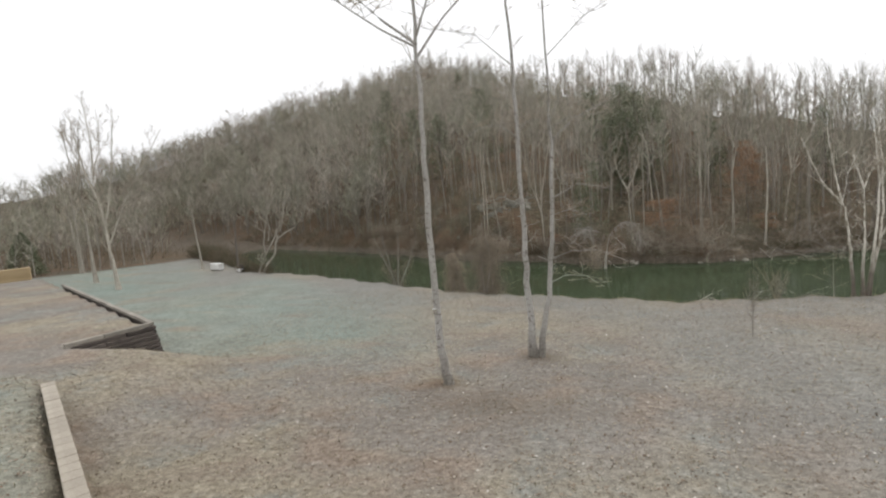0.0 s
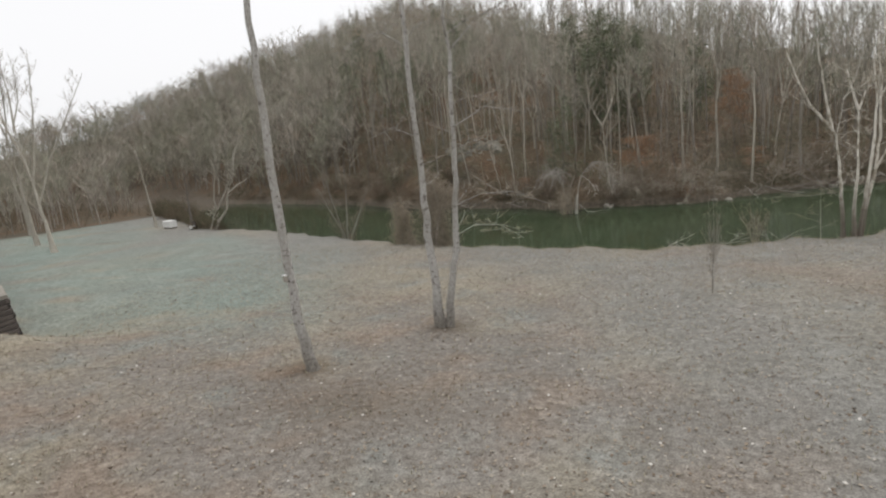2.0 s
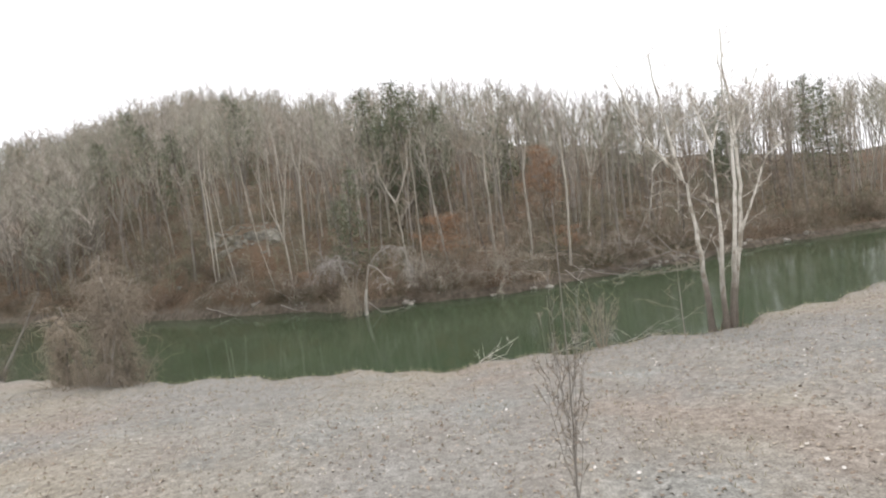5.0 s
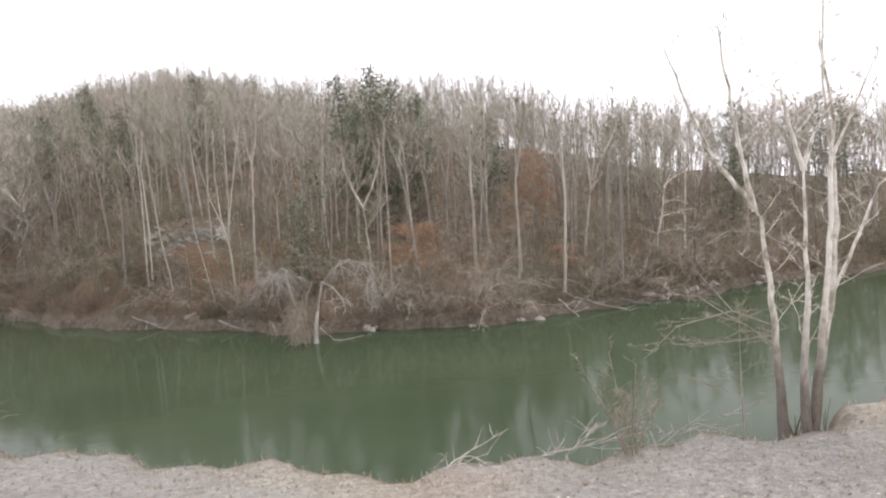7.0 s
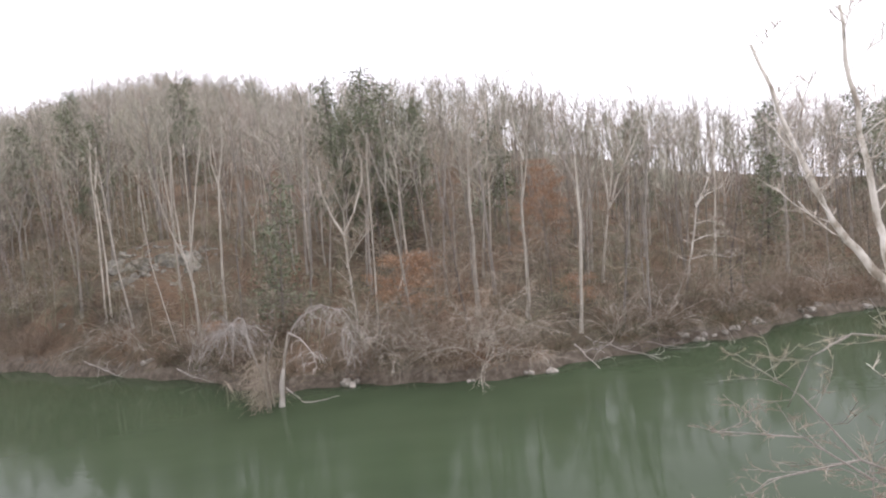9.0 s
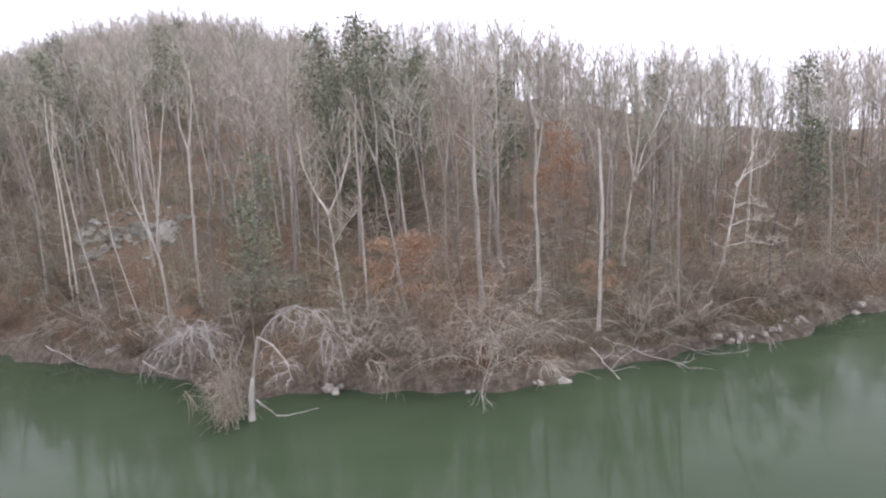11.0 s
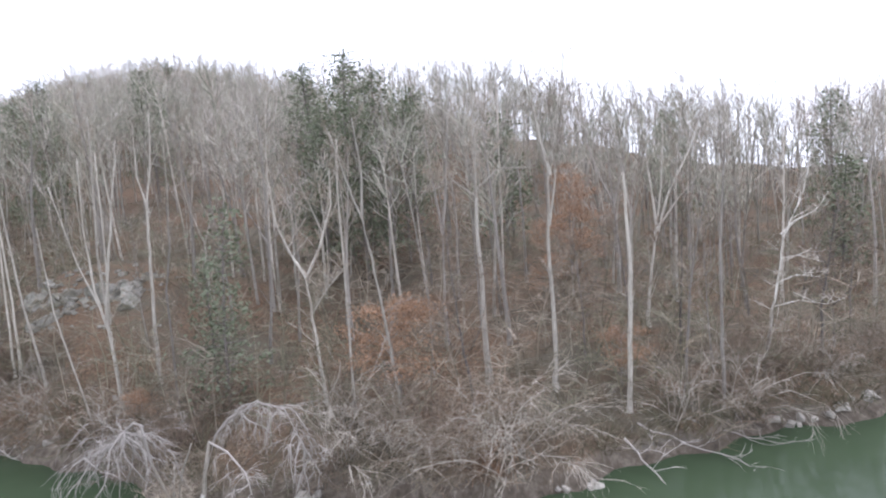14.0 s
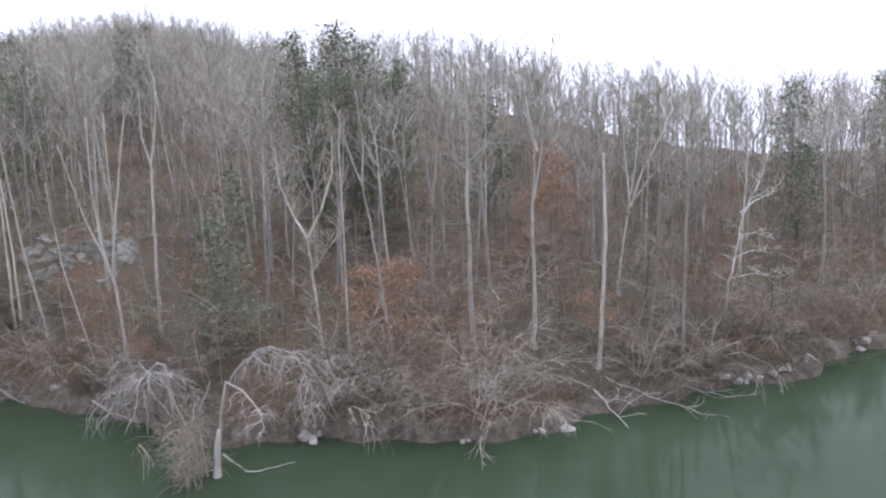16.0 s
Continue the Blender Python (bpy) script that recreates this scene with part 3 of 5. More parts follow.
KINDS = [
    ("tall grey leafless forest tree on a wooded slope", bare_tree(11, 15, 0.15, 0.45, 15, 2.8, 0.8, twig_n=5)),
    ("slender grey leafless forest tree on a wooded slope", bare_tree(12, 12.5, 0.1, 0.35, 15, 2.3, 0.8, twig_n=5)),
    ("pale leafless forest tree with a straight trunk", bare_tree(13, 14.5, 0.14, 0.5, 14, 2.5, 0.9, bark=BARK_PALE, twig_n=5)),
    ("grey leafless forest tree with a forked trunk", bare_tree(14, 14, 0.15, forks=3, limbs_n=7, reach=2.0, rise=0.9)),
    ("crooked brown leafless tree on a wooded slope", bare_tree(15, 9, 0.08, 0.25, 16, 2.8, 0.45, wander=0.08, bark=BARK_DARK, twig=BRUSH, twig_n=5)),
    ("pale leafless tree with a twice-forked trunk", bare_tree(16, 13, 0.12, forks=2, limbs_n=10, reach=2.2, rise=0.8, bark=BARK_PALE)),
    ("thin leaning grey sapling among taller trees", bare_tree(17, 8, 0.05, 0.3, 14, 1.8, 0.7, lean=(0.12, 0.05), twig_n=4)),
]
PINES = [conifer(31, 14.5, 0.16, 4.6, 125, 52), conifer(32, 8, 0.1, 2.3, 70, 40), conifer(33, 9.5, 0.09, 2.1, 60, 34, 0.05)]
BUSHES = [
    ("arching grey leafless shrub on the river bank", bush(41, 3.4, 13, 0.12, TWIG, 13, 1.0, thick=(0.01, 0.03), wander=0.24)),
    ("tangled brown leafless shrub on the slope", bush(42, 2.4, 24, 0.08, BRUSH, 13)),
    ("drooping pale leafless bush over the water", bush(43, 3.6, 13, 0.17, TWIG_PALE, 12, 1.0, thick=(0.01, 0.03), wander=0.24)),
    ("low brown thicket of bare twigs", bush(44, 1.6, 28, 0.05, BRUSH, 12, 1.2)),
]

# ---- trees told apart on the far slope ----
SLOPE = "trees on the far slope"
taken = []


def stand(name, meshes, x, y, label, category="tree", group=SLOPE, turn=0.0, size=1.0):
    taken.append((x, y))
    return plant(name, meshes, x, y, label, category, group, turn, size)


def slope_tree(seed, x, y, lines, girths, label, limbs_n=12, reach=2.3, rise=0.85, bark=BARK_PALE, twig=TWIG, first=0.45, name="bare_tree", top_r=0.025, depth=0.15):
    """A tree of the slope: stems given by how far each bend lies to the right and up."""
    rng = random.Random(seed)
    stems = []
    for line in lines:
        drift = rng.uniform(-depth, depth)
        stems.append([(a, drift * h / 6, h) for a, h in line])
    return stand(name, stems_tree(seed, stems, girths, limbs_n, reach, rise, bark, twig, 5, first, top_r, fat=0.75), x, y, label)


slope_tree(61, 15.75, 61.3, [[(0.04, -0.2), (0.02, 3), (0.03, 7.4), (0.22, 10.9), (0.17, 14.6)], [(0.1, 8.6), (-0.9, 9.4), (-1.9, 9.0)], [(0.1, 8.9), (1.2, 9.8), (2.8, 9.7)]], [0.16, 0.04, 0.04], "pale straight-trunked leafless tree standing on the lower slope", 13, first=0.55)
slope_tree(62, 18.75, 60.35, [[(-0.1, -0.2), (0.0, 1), (0.1, 7.2), (0.27, 9.8)], [(0.27, 9.6), (-0.15, 11.6), (-0.6, 14.6)], [(0.27, 9.6), (0.75, 11.6), (1.3, 14.8)], [(0.12, 7.4), (0.5, 9.6), (0.5, 12.6)]], [0.17, 0.1, 0.1, 0.05], "pale leafless tree forking high above a straight trunk", 9, 2.0, 0.95, first=0.4)
slope_tree(63, 21.5, 58.85, [[(-0.1, -0.2), (0.0, 1), (0.26, 5.2), (0.29, 8.5), (0.24, 10.1)]], [0.13], "pale dead tree trunk with a snapped top", 4, 0.9, 0.3, first=0.3, name="broken_trunk", top_r=0.07)
slope_tree(64, 25.5, 58.75, [[(-0.05, -0.2), (0.0, 1), (0.01, 3.4), (0.08, 7), (0.3, 9.4), (0.5, 12)]], [0.1], "slim grey leafless tree standing above the water", 12, 1.9, 0.6, BARK_GREY, first=0.4)
slope_tree(65, 28.8, 61.2, [[(-0.2, -0.2), (0.0, 1), (0.31, 3), (0.75, 5), (0.92, 6.5)], [(0.92, 6.4), (1.3, 7.2), (1.9, 8.5), (2.3, 10.2)], [(0.92, 6.5), (1.6, 7.1), (2.6, 7.5), (3.2, 8.3)], [(0.35, 3.2), (1.6, 3.4), (2.9, 3.1), (3.7, 3.3)], [(0.6, 4.3), (1.5, 4.6), (2.6, 4.4)], [(0.8, 5.4), (1.6, 5.5), (2.7, 5.1)]], [0.12, 0.07, 0.06, 0.03, 0.03, 0.025], "white-barked crooked tree leaning out from the slope", 6, 1.3, 0.3, BARK_WHITE, TWIG_PALE, 0.3, "white_tree", 0.012)
slope_tree(66, 11.7, 59.6, [[(0.1, -0.2), (0.0, 1), (-0.42, 5.5), (-0.86, 8.8)], [(-0.86, 8.7), (-1.3, 10.0), (-1.9, 12.4)], [(-0.86, 8.7), (-0.7, 10.6), (-0.9, 12.9)]], [0.11, 0.06, 0.055], "pale leafless tree leaning over the slope", 8, 1.8, 0.8, first=0.4)
slope_tree(67, 8.45, 60.0, [[(0.1, -0.2), (0.0, 1), (-0.19, 4.5), (-0.33, 6.3)], [(-0.33, 6.2), (-0.9, 7.3), (-1.4, 8.6), (-1.5, 10.4)], [(-0.33, 6.2), (0.4, 7.5), (1.0, 9.2), (1.1, 10.8)], [(-0.2, 4.6), (0.5, 5.6), (1.5, 6.6)]], [0.13, 0.075, 0.075, 0.04], "pale leafless tree with a wide fork", 11, 1.9, 0.6, first=0.25)
slope_tree(68, 14.05, 66.1, [[(0, -0.2), (0.0, 1), (0.12, 3.6), (0.25, 6.0)], [(0.25, 5.9), (0.0, 8.2), (-0.3, 11.8)], [(0.25, 5.9), (0.6, 8.4), (1.0, 12.2)]], [0.15, 0.09, 0.095], "grey leafless tree dividing into two upright limbs", 9, 2.0, 0.75, BARK_GREY, first=0.3)
slope_tree(69, 9.7, 60.0, [[(0, -0.2), (0.0, 1), (0.1, 6.1), (0.15, 10.2), (0.3, 12)]], [0.07], "thin pale leafless tree among the brush", 10, 1.4, 0.75, first=0.5)
slope_tree(70, 5.0, 64.5, [[(-0.1, -0.2), (0.0, 1), (0.28, 3.6), (0.46, 8.2), (0.48, 12.6)], [(0.4, 6.2), (-0.5, 8.0), (-1.2, 11)]], [0.12, 0.06], "grey leafless tree on the slope above the bank", 12, 2.2, 0.75, BARK_GREY, first=0.4)
slope_tree(71, -0.55, 64.0, [[(-0.05, -0.2), (0.0, 1), (0.14, 4.2), (0.3, 6.8), (0.5, 9.2), (0.95, 11.2), (1.1, 13.4)], [(0.48, 8.6), (0.1, 10.4), (0.2, 13)]], [0.12, 0.06], "pale wavering leafless tree on the slope", 10, 1.9, 0.85, first=0.55)
slope_tree(72, -1.6, 62.25, [[(0.1, -0.2), (0.0, 1), (-0.05, 2.9), (-0.17, 4.9), (0.36, 8), (1.14, 11.6), (1.4, 13)], [(-0.1, 3.8), (-0.6, 6.2), (-0.75, 9), (-0.6, 12.4)], [(-0.15, 4.6), (0.0, 7.5), (0.1, 12.6)], [(-0.3, 5.0), (-1.2, 7.6), (-2.0, 11.2)]], [0.11, 0.07, 0.065, 0.05], "pale leafless tree spreading into slim upright stems", 8, 1.5, 0.9, first=0.4, name="tree_clump")
slope_tree(73, -7.6, 65.9, [[(0.15, -0.2), (0.0, 1), (-0.5, 4.8), (-0.8, 9.5), (-0.9, 11.5)]], [0.09], "pale leafless tree leaning above the rocks", 9, 1.8, 0.7, first=0.5)
slope_tree(74, 10.9, 72.4, [[(0, -0.2), (0.0, 1), (0.14, 4.4), (0.5, 7.4), (0.28, 11), (0.4, 13)]], [0.12], "grey leafless tree high on the slope", 12, 2.2, 0.8, BARK_GREY, first=0.5)
slope_tree(75, 25.4, 66.8, [[(-0.1, -0.2), (0.0, 1), (0.48, 4.4), (0.7, 5.4)], [(0.7, 5.3), (0.5, 7.6), (0.2, 10.6)], [(0.7, 5.3), (1.4, 7.4), (2.6, 9.6), (3.2, 11)], [(0.6, 5.0), (1.1, 7.8), (1.4, 11.4)], [(0.7, 5.3), (2.0, 7.0), (3.6, 8.6)]], [0.14, 0.08, 0.08, 0.075, 0.06], "pale leafless tree fanning into several limbs", 8, 1.7, 0.85, first=0.3)
slope_tree(76, 1.1, 62.1, [[(0, -0.2), (0.0, 1), (0.12, 5.6), (0.5, 7.6), (0.6, 9.6)]], [0.07], "thin leafless tree behind a dead snag", 9, 1.4, 0.7, BARK_GREY, first=0.35)
slope_tree(77, 19.8, 73.8, [[(0, -0.2), (0.08, 4.6), (-0.07, 8.4), (0.0, 12.5)]], [0.1], "slim leafless tree high on the slope", 10, 1.8, 0.9, BARK_GREY, first=0.5)
slope_tree(78, -9.7, 66.8, [[(0, -0.2), (0.0, 1), (0.09, 6.6), (0.05, 10.6), (0.2, 12.6)], [(0.3, -0.2), (0.5, 4), (0.4, 9), (0.8, 12)]], [0.08, 0.07], "pair of slim pale stems rising from brush", 8, 1.5, 0.9, first=0.5, name="tree_clump")
slope_tree(79, -3.2, 62.1, [[(0.2, -0.2), (0.0, 1), (-0.85, 5.6), (-1.04, 9.5)]], [0.055], "thin leaning leafless sapling above the muddy bank", 7, 1.3, 0.7, first=0.45)
slope_tree(80, -4.6, 67.4, [[(0, -0.2), (-0.1, 4.7), (0.25, 9.5), (0.4, 12)]], [0.085], "slim pale leafless tree beside the rock outcrop", 9, 1.6, 0.85, first=0.5)
slope_tree(83, 41.6, 71.2, [[(0, -0.2), (0.12, 4), (-0.14, 8.2), (0.2, 12)]], [0.12], "grey leafless tree above the river bend", 11, 2.0, 0.8, BARK_GREY, first=0.45)
for k, (x, y, v, sz) in enumerate([(7.7, 79, 0, 1.1), (10.2, 80.3, 0, 1.0), (5.0, 83, 0, 1.05), (9.0, 76.5, 0, 0.9), (6.4, 76.0, 0, 0.85), (12.0, 78.5, 0, 0.85), (19.6, 80.0, 1, 1.3), (3.9, 61.0, 2, 1.0), (2.9, 62.4, 2, 0.7), (12.5, 84, 0, 0.85), (30, 110, 0, 0.8), (-22, 92, 0, 0.9), (-28, 98, 0, 1.0), (-16, 101, 0, 1.0), (43, 76, 1, 1.1), (48, 84, 0, 0.9), (58, 80, 0, 0.95), (36, 88, 0, 0.8), (-38, 104, 0, 0.95), (-30, 140, 0, 1.0), (-45, 128, 0, 1.0), (64, 92, 0, 1.0)]):
    stand("conifer", PINES[v], x, y, "dull green conifer among leafless trees on the slope", "conifer", "conifers on the slope", k * 1.3, sz)
BEECH = leafy(bare_tree(81, 3.8, 0.035, 0.15, 20, 2.1, 0.12, twig_n=4, bark=BARK_GREY), 82, 6500, 0.2, 3.6, 1.25)
BEECH[0].name = "twig_frame"
BEECH_TALL = leafy(bare_tree(84, 7.5, 0.06, 0.2, 26, 2.3, 0.1, twig_n=3, bark=BARK_GREY), 85, 7500, 0.31, 7.4, 1.2)
BEECH_TALL[0].name = "twig_frame"
for k, (x, y, sz, kind) in enumerate([(11.7, 61.2, 1.25, BEECH), (21.9, 61.2, 0.7, BEECH), (-0.2, 61.0, 0.5, BEECH), (22.2, 70.8, 1.0, BEECH_TALL), (20.4, 69.0, 0.75, BEECH_TALL), (23.4, 74.0, 1.05, BEECH_TALL)]):
    stand("young_beech", kind, x, y, "young beech holding dry copper-brown leaves on the slope", "tree", "beeches on the slope", k * 2.1, sz)



def woods():
    """Trees that stand nearest beyond the river."""
    rng = random.Random(5)
    made, firsts, tries = list(taken), {}, 0
    while len(made) < 272 and tries < 20000:
        tries += 1
        x = rng.uniform(-48, 66)
        d = 3.0 + 40 * rng.random() ** 1.3
        y = float(far_edge(x)) + d
        gap = 1.7 + d * 0.02
        if any((x - a) ** 2 + (y - b) ** 2 < gap * gap for a, b in made):
            continue
        made.append((x, y))
        k = rng.choice([0, 0, 1, 1, 2, 3, 4, 4, 5, 6, 6]) if d > 9 else rng.choice([1, 4, 4, 6, 6])
        size, turn = rng.uniform(0.65, 1.0), rng.uniform(0, 6.28)
        m = Matrix.Translation((x, y, height(x, y))) @ Matrix.Rotation(turn, 4, "Z") @ Matrix.Rotation(rng.gauss(0, 0.06), 4, "X")
        if k not in firsts:
            firsts[k] = plant("bare_tree", KINDS[k][1], x, y, KINDS[k][0], "tree", SLOPE, turn, 1.0)
        else:
            copy_thing(firsts[k], m).scale = (size, size, size)


woods()


def joined_woods(name, label, places, seed, tall, limbs, tips, girth=0.13, thick=0.03, steps=3, sides=5, rise=(0.5, 1.4), clear=(0.08, 0.5), bark=None):
    """Woods past counting, as one thing."""
    rng = random.Random(seed)
    crown, stems = Lump(), Lump()
    for x, y in places:
        h = rng.uniform(*tall)
        pts = bend(rng, (x, y, height(x, y) - 0.3), (rng.gauss(0, 0.05), rng.gauss(0, 0.05), 1), h, steps + 2, 0.04)
        g = girth * rng.uniform(0.6, 1.2)
        stems.tube(pts, taper(g, 0.03, steps + 3), sides, False)
        start = rng.uniform(*clear)
        for _ in range(limbs):
            p, d = along(pts, rng.uniform(start, 0.97))
            w = rng.uniform(0, 6.28)
            line = bend(rng, p, (math.cos(w), math.sin(w), rng.uniform(*rise)), rng.uniform(1.5, 3.6), steps, 0.15, 0.1)
            crown.tube(line, taper(thick * 1.5, thick * 0.6, steps + 1), 3, False)
            for _ in range(tips):
                q, e = along(line, rng.uniform(0.2, 1))
                tip = bend(rng, q, e + Vector((rng.gauss(0, 0.7), rng.gauss(0, 0.7), rng.gauss(0.3, 0.4))), rng.uniform(0.9, 2.2), 1, 0.2, 0.08)
                crown.tube(tip, (thick * 0.8, thick * 0.4), 3, False)
    ob = base_of(name, 0, 0, 0)
    tagged(ob, label, "woods", kind="stuff")
    part("trunk_mass", stems.mesh("trunk_mass", bark or BARK_GREY), ob)
    part("crown_mass", crown.mesh("crown_mass", WOODS_TWIGS), ob)


def scatter(seed, count, az, dist, beyond, low=0.0, high=1.25):
    rng, out = random.Random(seed), []
    while len(out) < count:
        a, r = radians(rng.uniform(*az)), rng.uniform(*dist)
        x, y = 10 + r * math.sin(a), 10 + r * math.cos(a)
        d = y - float(far_edge(x))
        if beyond[0] < d < min(beyond[1], min(high, 1.06 if a > -0.2 else 1.25) * float(crest(math.degrees(a)))) and d > low * float(crest(math.degrees(a))):
            out.append((x, y))
    return out


joined_woods("middle_woods", "leafless grey woods covering the middle of the hillside", scatter(21, 560, (-60, 54), (50, 180), (14, 72)), 22, (7.5, 14.5), 13, 7, 0.095, 0.023, clear=(0.3, 0.66), bark=WOODS_STEMS)
joined_woods("far_woods", "distant leafless grey woods on the hill's upper slope", scatter(23, 640, (-48, -12), (95, 285), (45, 215), 0.0, 0.84) + scatter(43, 250, (-12, 40), (90, 285), (45, 160), 0.0, 0.62), 24, (5, 13.5), 10, 7, 0.12, 0.034, 1, 4, (0.4, 2.2))
joined_woods("skyline_woods", "tall thin leafless trees along the hill's crest against the sky", scatter(29, 215, (-20, 42), (60, 285), (30, 215), 0.62) + scatter(47, 130, (2, 44), (60, 285), (30, 215), 0.84), 30, (9, 16.5), 11, 6, 0.13, 0.026, 2, 4, (0.8, 2.6), (0.42, 0.7))
joined_woods("valley_woods", "dim leafless woods on the slope down the valley", scatter(25, 760, (-70, -28), (85, 270), (2, 170)), 26, (6, 14), 11, 8, 0.13, 0.042, 1, 4)

joined_woods("crest_woods", "distant leafless trees along the long falling ridge", scatter(27, 640, (-58, -8), (100, 330), (10, 240), 0.55, 1.03), 28, (5, 11), 11, 8, 0.12, 0.036, 1, 4, (0.3, 1.6))


joined_woods("ridge_woods", "distant leafless woods over the low end of the ridge", scatter(41, 520, (-64, -38), (120, 340), (3, 80), 0.0, 1.06), 42, (6, 11), 10, 8, 0.12, 0.05, 1, 4, (0.3, 1.6))


def left_places(count, seed):
    rng, out = random.Random(seed), []
    while len(out) < count:
        x, y = rng.uniform(-165, -66), rng.uniform(20, 150)
        if x < -66 - 0.55 * (70 - y) * (y < 70) and float(near_edge(x)) - y > 1:
            out.append((x, y))
    return out


joined_woods("lawn_edge_woods", "dim leafless woods beyond the far end of the lawn", left_places(380, 33), 34, (6, 15), 11, 8, 0.13, 0.034, 1, 4)


def undergrowth():
    """Brown brush and brambles over the slope."""
    rng = random.Random(51)
    lump = Lump()
    for _ in range(3300):
        x = rng.uniform(-75, 75)
        d = 0.55 + 60 * rng.random() ** 2.4
        y = float(far_edge(x)) + d
        z = height(x, y) - 0.05
        if abs(x + 7.4) < 3.2 and 68 < y < 73 and rng.random() < 0.6:
            continue
        for _ in range(4):
            line = bend(rng, (x + rng.gauss(0, 0.45), y + rng.gauss(0, 0.45), z), (rng.gauss(0, 0.6), rng.gauss(0, 0.6), 1), rng.uniform(0.7, 2.4) * min(1, 0.45 + d * 0.3), 2, 0.25, -0.15)
            lump.tube(line, (0.016, 0.011, 0.006), 3, False)
            for _ in range(4):
                q, e = along(line, rng.uniform(0.3, 1))
                lump.tube(bend(rng, q, e + Vector((rng.gauss(0, 0.7), rng.gauss(0, 0.7), rng.gauss(0, 0.4))), rng.uniform(0.4, 1.1), 1, 0.1), (0.013, 0.004), 3, False)
    for x, y in left_places(700, 35):
        z = height(x, y) - 0.05
        for _ in range(4):
            line = bend(rng, (x + rng.gauss(0, 0.8), y + rng.gauss(0, 0.8), z), (rng.gauss(0, 0.4), rng.gauss(0, 0.4), 1), rng.uniform(1.5, 4.5), 2, 0.2, -0.05)
            lump.tube(line, (0.03, 0.022, 0.012), 3, False)
            for _ in range(3):
                q, e = along(line, rng.uniform(0.2, 1))
                lump.tube(bend(rng, q, e + Vector((rng.gauss(0, 0.7), rng.gauss(0, 0.7), rng.gauss(0, 0.4))), rng.uniform(0.6, 1.6), 1, 0.1), (0.025, 0.012), 3, False)
    for _ in range(330):
        x = rng.uniform(-68, -36)
        y = float(near_edge(x)) - rng.uniform(-0.6, 2.2) * (1.0 if x < -50 else 0.45)
        for _ in range(5):
            line = bend(rng, (x + rng.gauss(0, 0.5), y + rng.gauss(0, 0.3), max(-0.2, height(x, y) - 0.1)), (rng.gauss(0, 0.4), rng.gauss(0, 0.4), 1), rng.uniform(0.8, 3.2) * (1.0 if x < -48 else 0.4), 2, 0.2, -0.05)
            lump.tube(line, (0.03, 0.022, 0.01), 3, False)
            for _ in range(5):
                q, e = along(line, rng.uniform(0.2, 1))
                lump.tube(bend(rng, q, e + Vector((rng.gauss(0, 0.7), rng.gauss(0, 0.7), rng.gauss(0, 0.4))), rng.uniform(0.5, 1.3), 1, 0.1), (0.02, 0.008), 3, False)
    tagged(new("undergrowth", lump.mesh("undergrowth", THICKET)), "brown leafless brush and brambles covering the slope", "undergrowth", kind="stuff")


undergrowth()


def saplings():
    """Small twiggy trees between the tall trunks."""
    rng = random.Random(57)
    lump = Lump()
    for _ in range(700):
        x = rng.uniform(-45, 55)
        y = float(far_edge(x)) + 2.5 + 22 * rng.random() ** 1.4
        line = bend(rng, (x, y, height(x, y) - 0.1), (rng.gauss(0, 0.2), rng.gauss(0, 0.2) - 0.1, 1), rng.uniform(2.0, 5.5), 3, 0.12)
        lump.tube(line, (0.035, 0.028, 0.02, 0.01), 3, False)
        for _ in range(10):
            p, e = along(line, rng.uniform(0.2, 1))
            w = rng.uniform(0, 6.28)
            limb = bend(rng, p, (math.cos(w), math.sin(w), rng.uniform(0.0, 0.8)), rng.uniform(0.7, 2.0), 2, 0.2, -0.05)
            lump.tube(limb, (0.018, 0.014, 0.006), 3, False)
            for _ in range(4):
                q, g = along(limb, rng.uniform(0.2, 1))
                lump.tube(bend(rng, q, g + Vector((rng.gauss(0, 0.6), rng.gauss(0, 0.6), rng.gauss(0, 0.4))), rng.uniform(0.4, 0.9), 1, 0.1), (0.011, 0.004), 3, False)
    tagged(new("sapling_growth", lump.mesh("sapling_growth", SAPLINGS)), "grey leafless saplings crowding the slope between tall trees", "saplings", kind="stuff")


saplings()


def bank_bushes():
    rng, firsts = random.Random(52), {}
    spots = [(15.3, 54.9, 2, 1.3), (14.4, 55.4, 0, 1.35), (16.2, 55.6, 2, 1.1), (9.6, 56.6, 2, 1.15), (10.6, 57.0, 0, 1.2), (11.4, 56.4, 2, 0.8), (23.1, 57.8, 2, 1.0), (24.0, 58.4, 0, 1.2), (31.2, 60.4, 2, 0.95), (13.0, 56.8, 1, 1.1), (17.9, 56.6, 0, 0.9), (2.6, 58.2, 1, 1.0), (-6.0, 63.4, 2, 0.9)]
    for _ in range(48):
        x = rng.uniform(-34, 56)
        spots.append((x, float(far_edge(x)) + rng.uniform(0.4, 5.5), rng.choice([0, 1, 1, 2, 3, 3]), rng.uniform(0.7, 1.15)))
    for x, y, k, size in spots:
        m = Matrix.Translation((x, y, height(x, y))) @ Matrix.Rotation(rng.uniform(0, 6.28), 4, "Z")
        if k not in firsts:
            firsts[k] = plant("shrub", BUSHES[k][1], x, y, BUSHES[k][0], "shrub", "shrubs along the far bank")
        else:
            copy_thing(firsts[k], m).scale = (size, size, size)


bank_bushes()


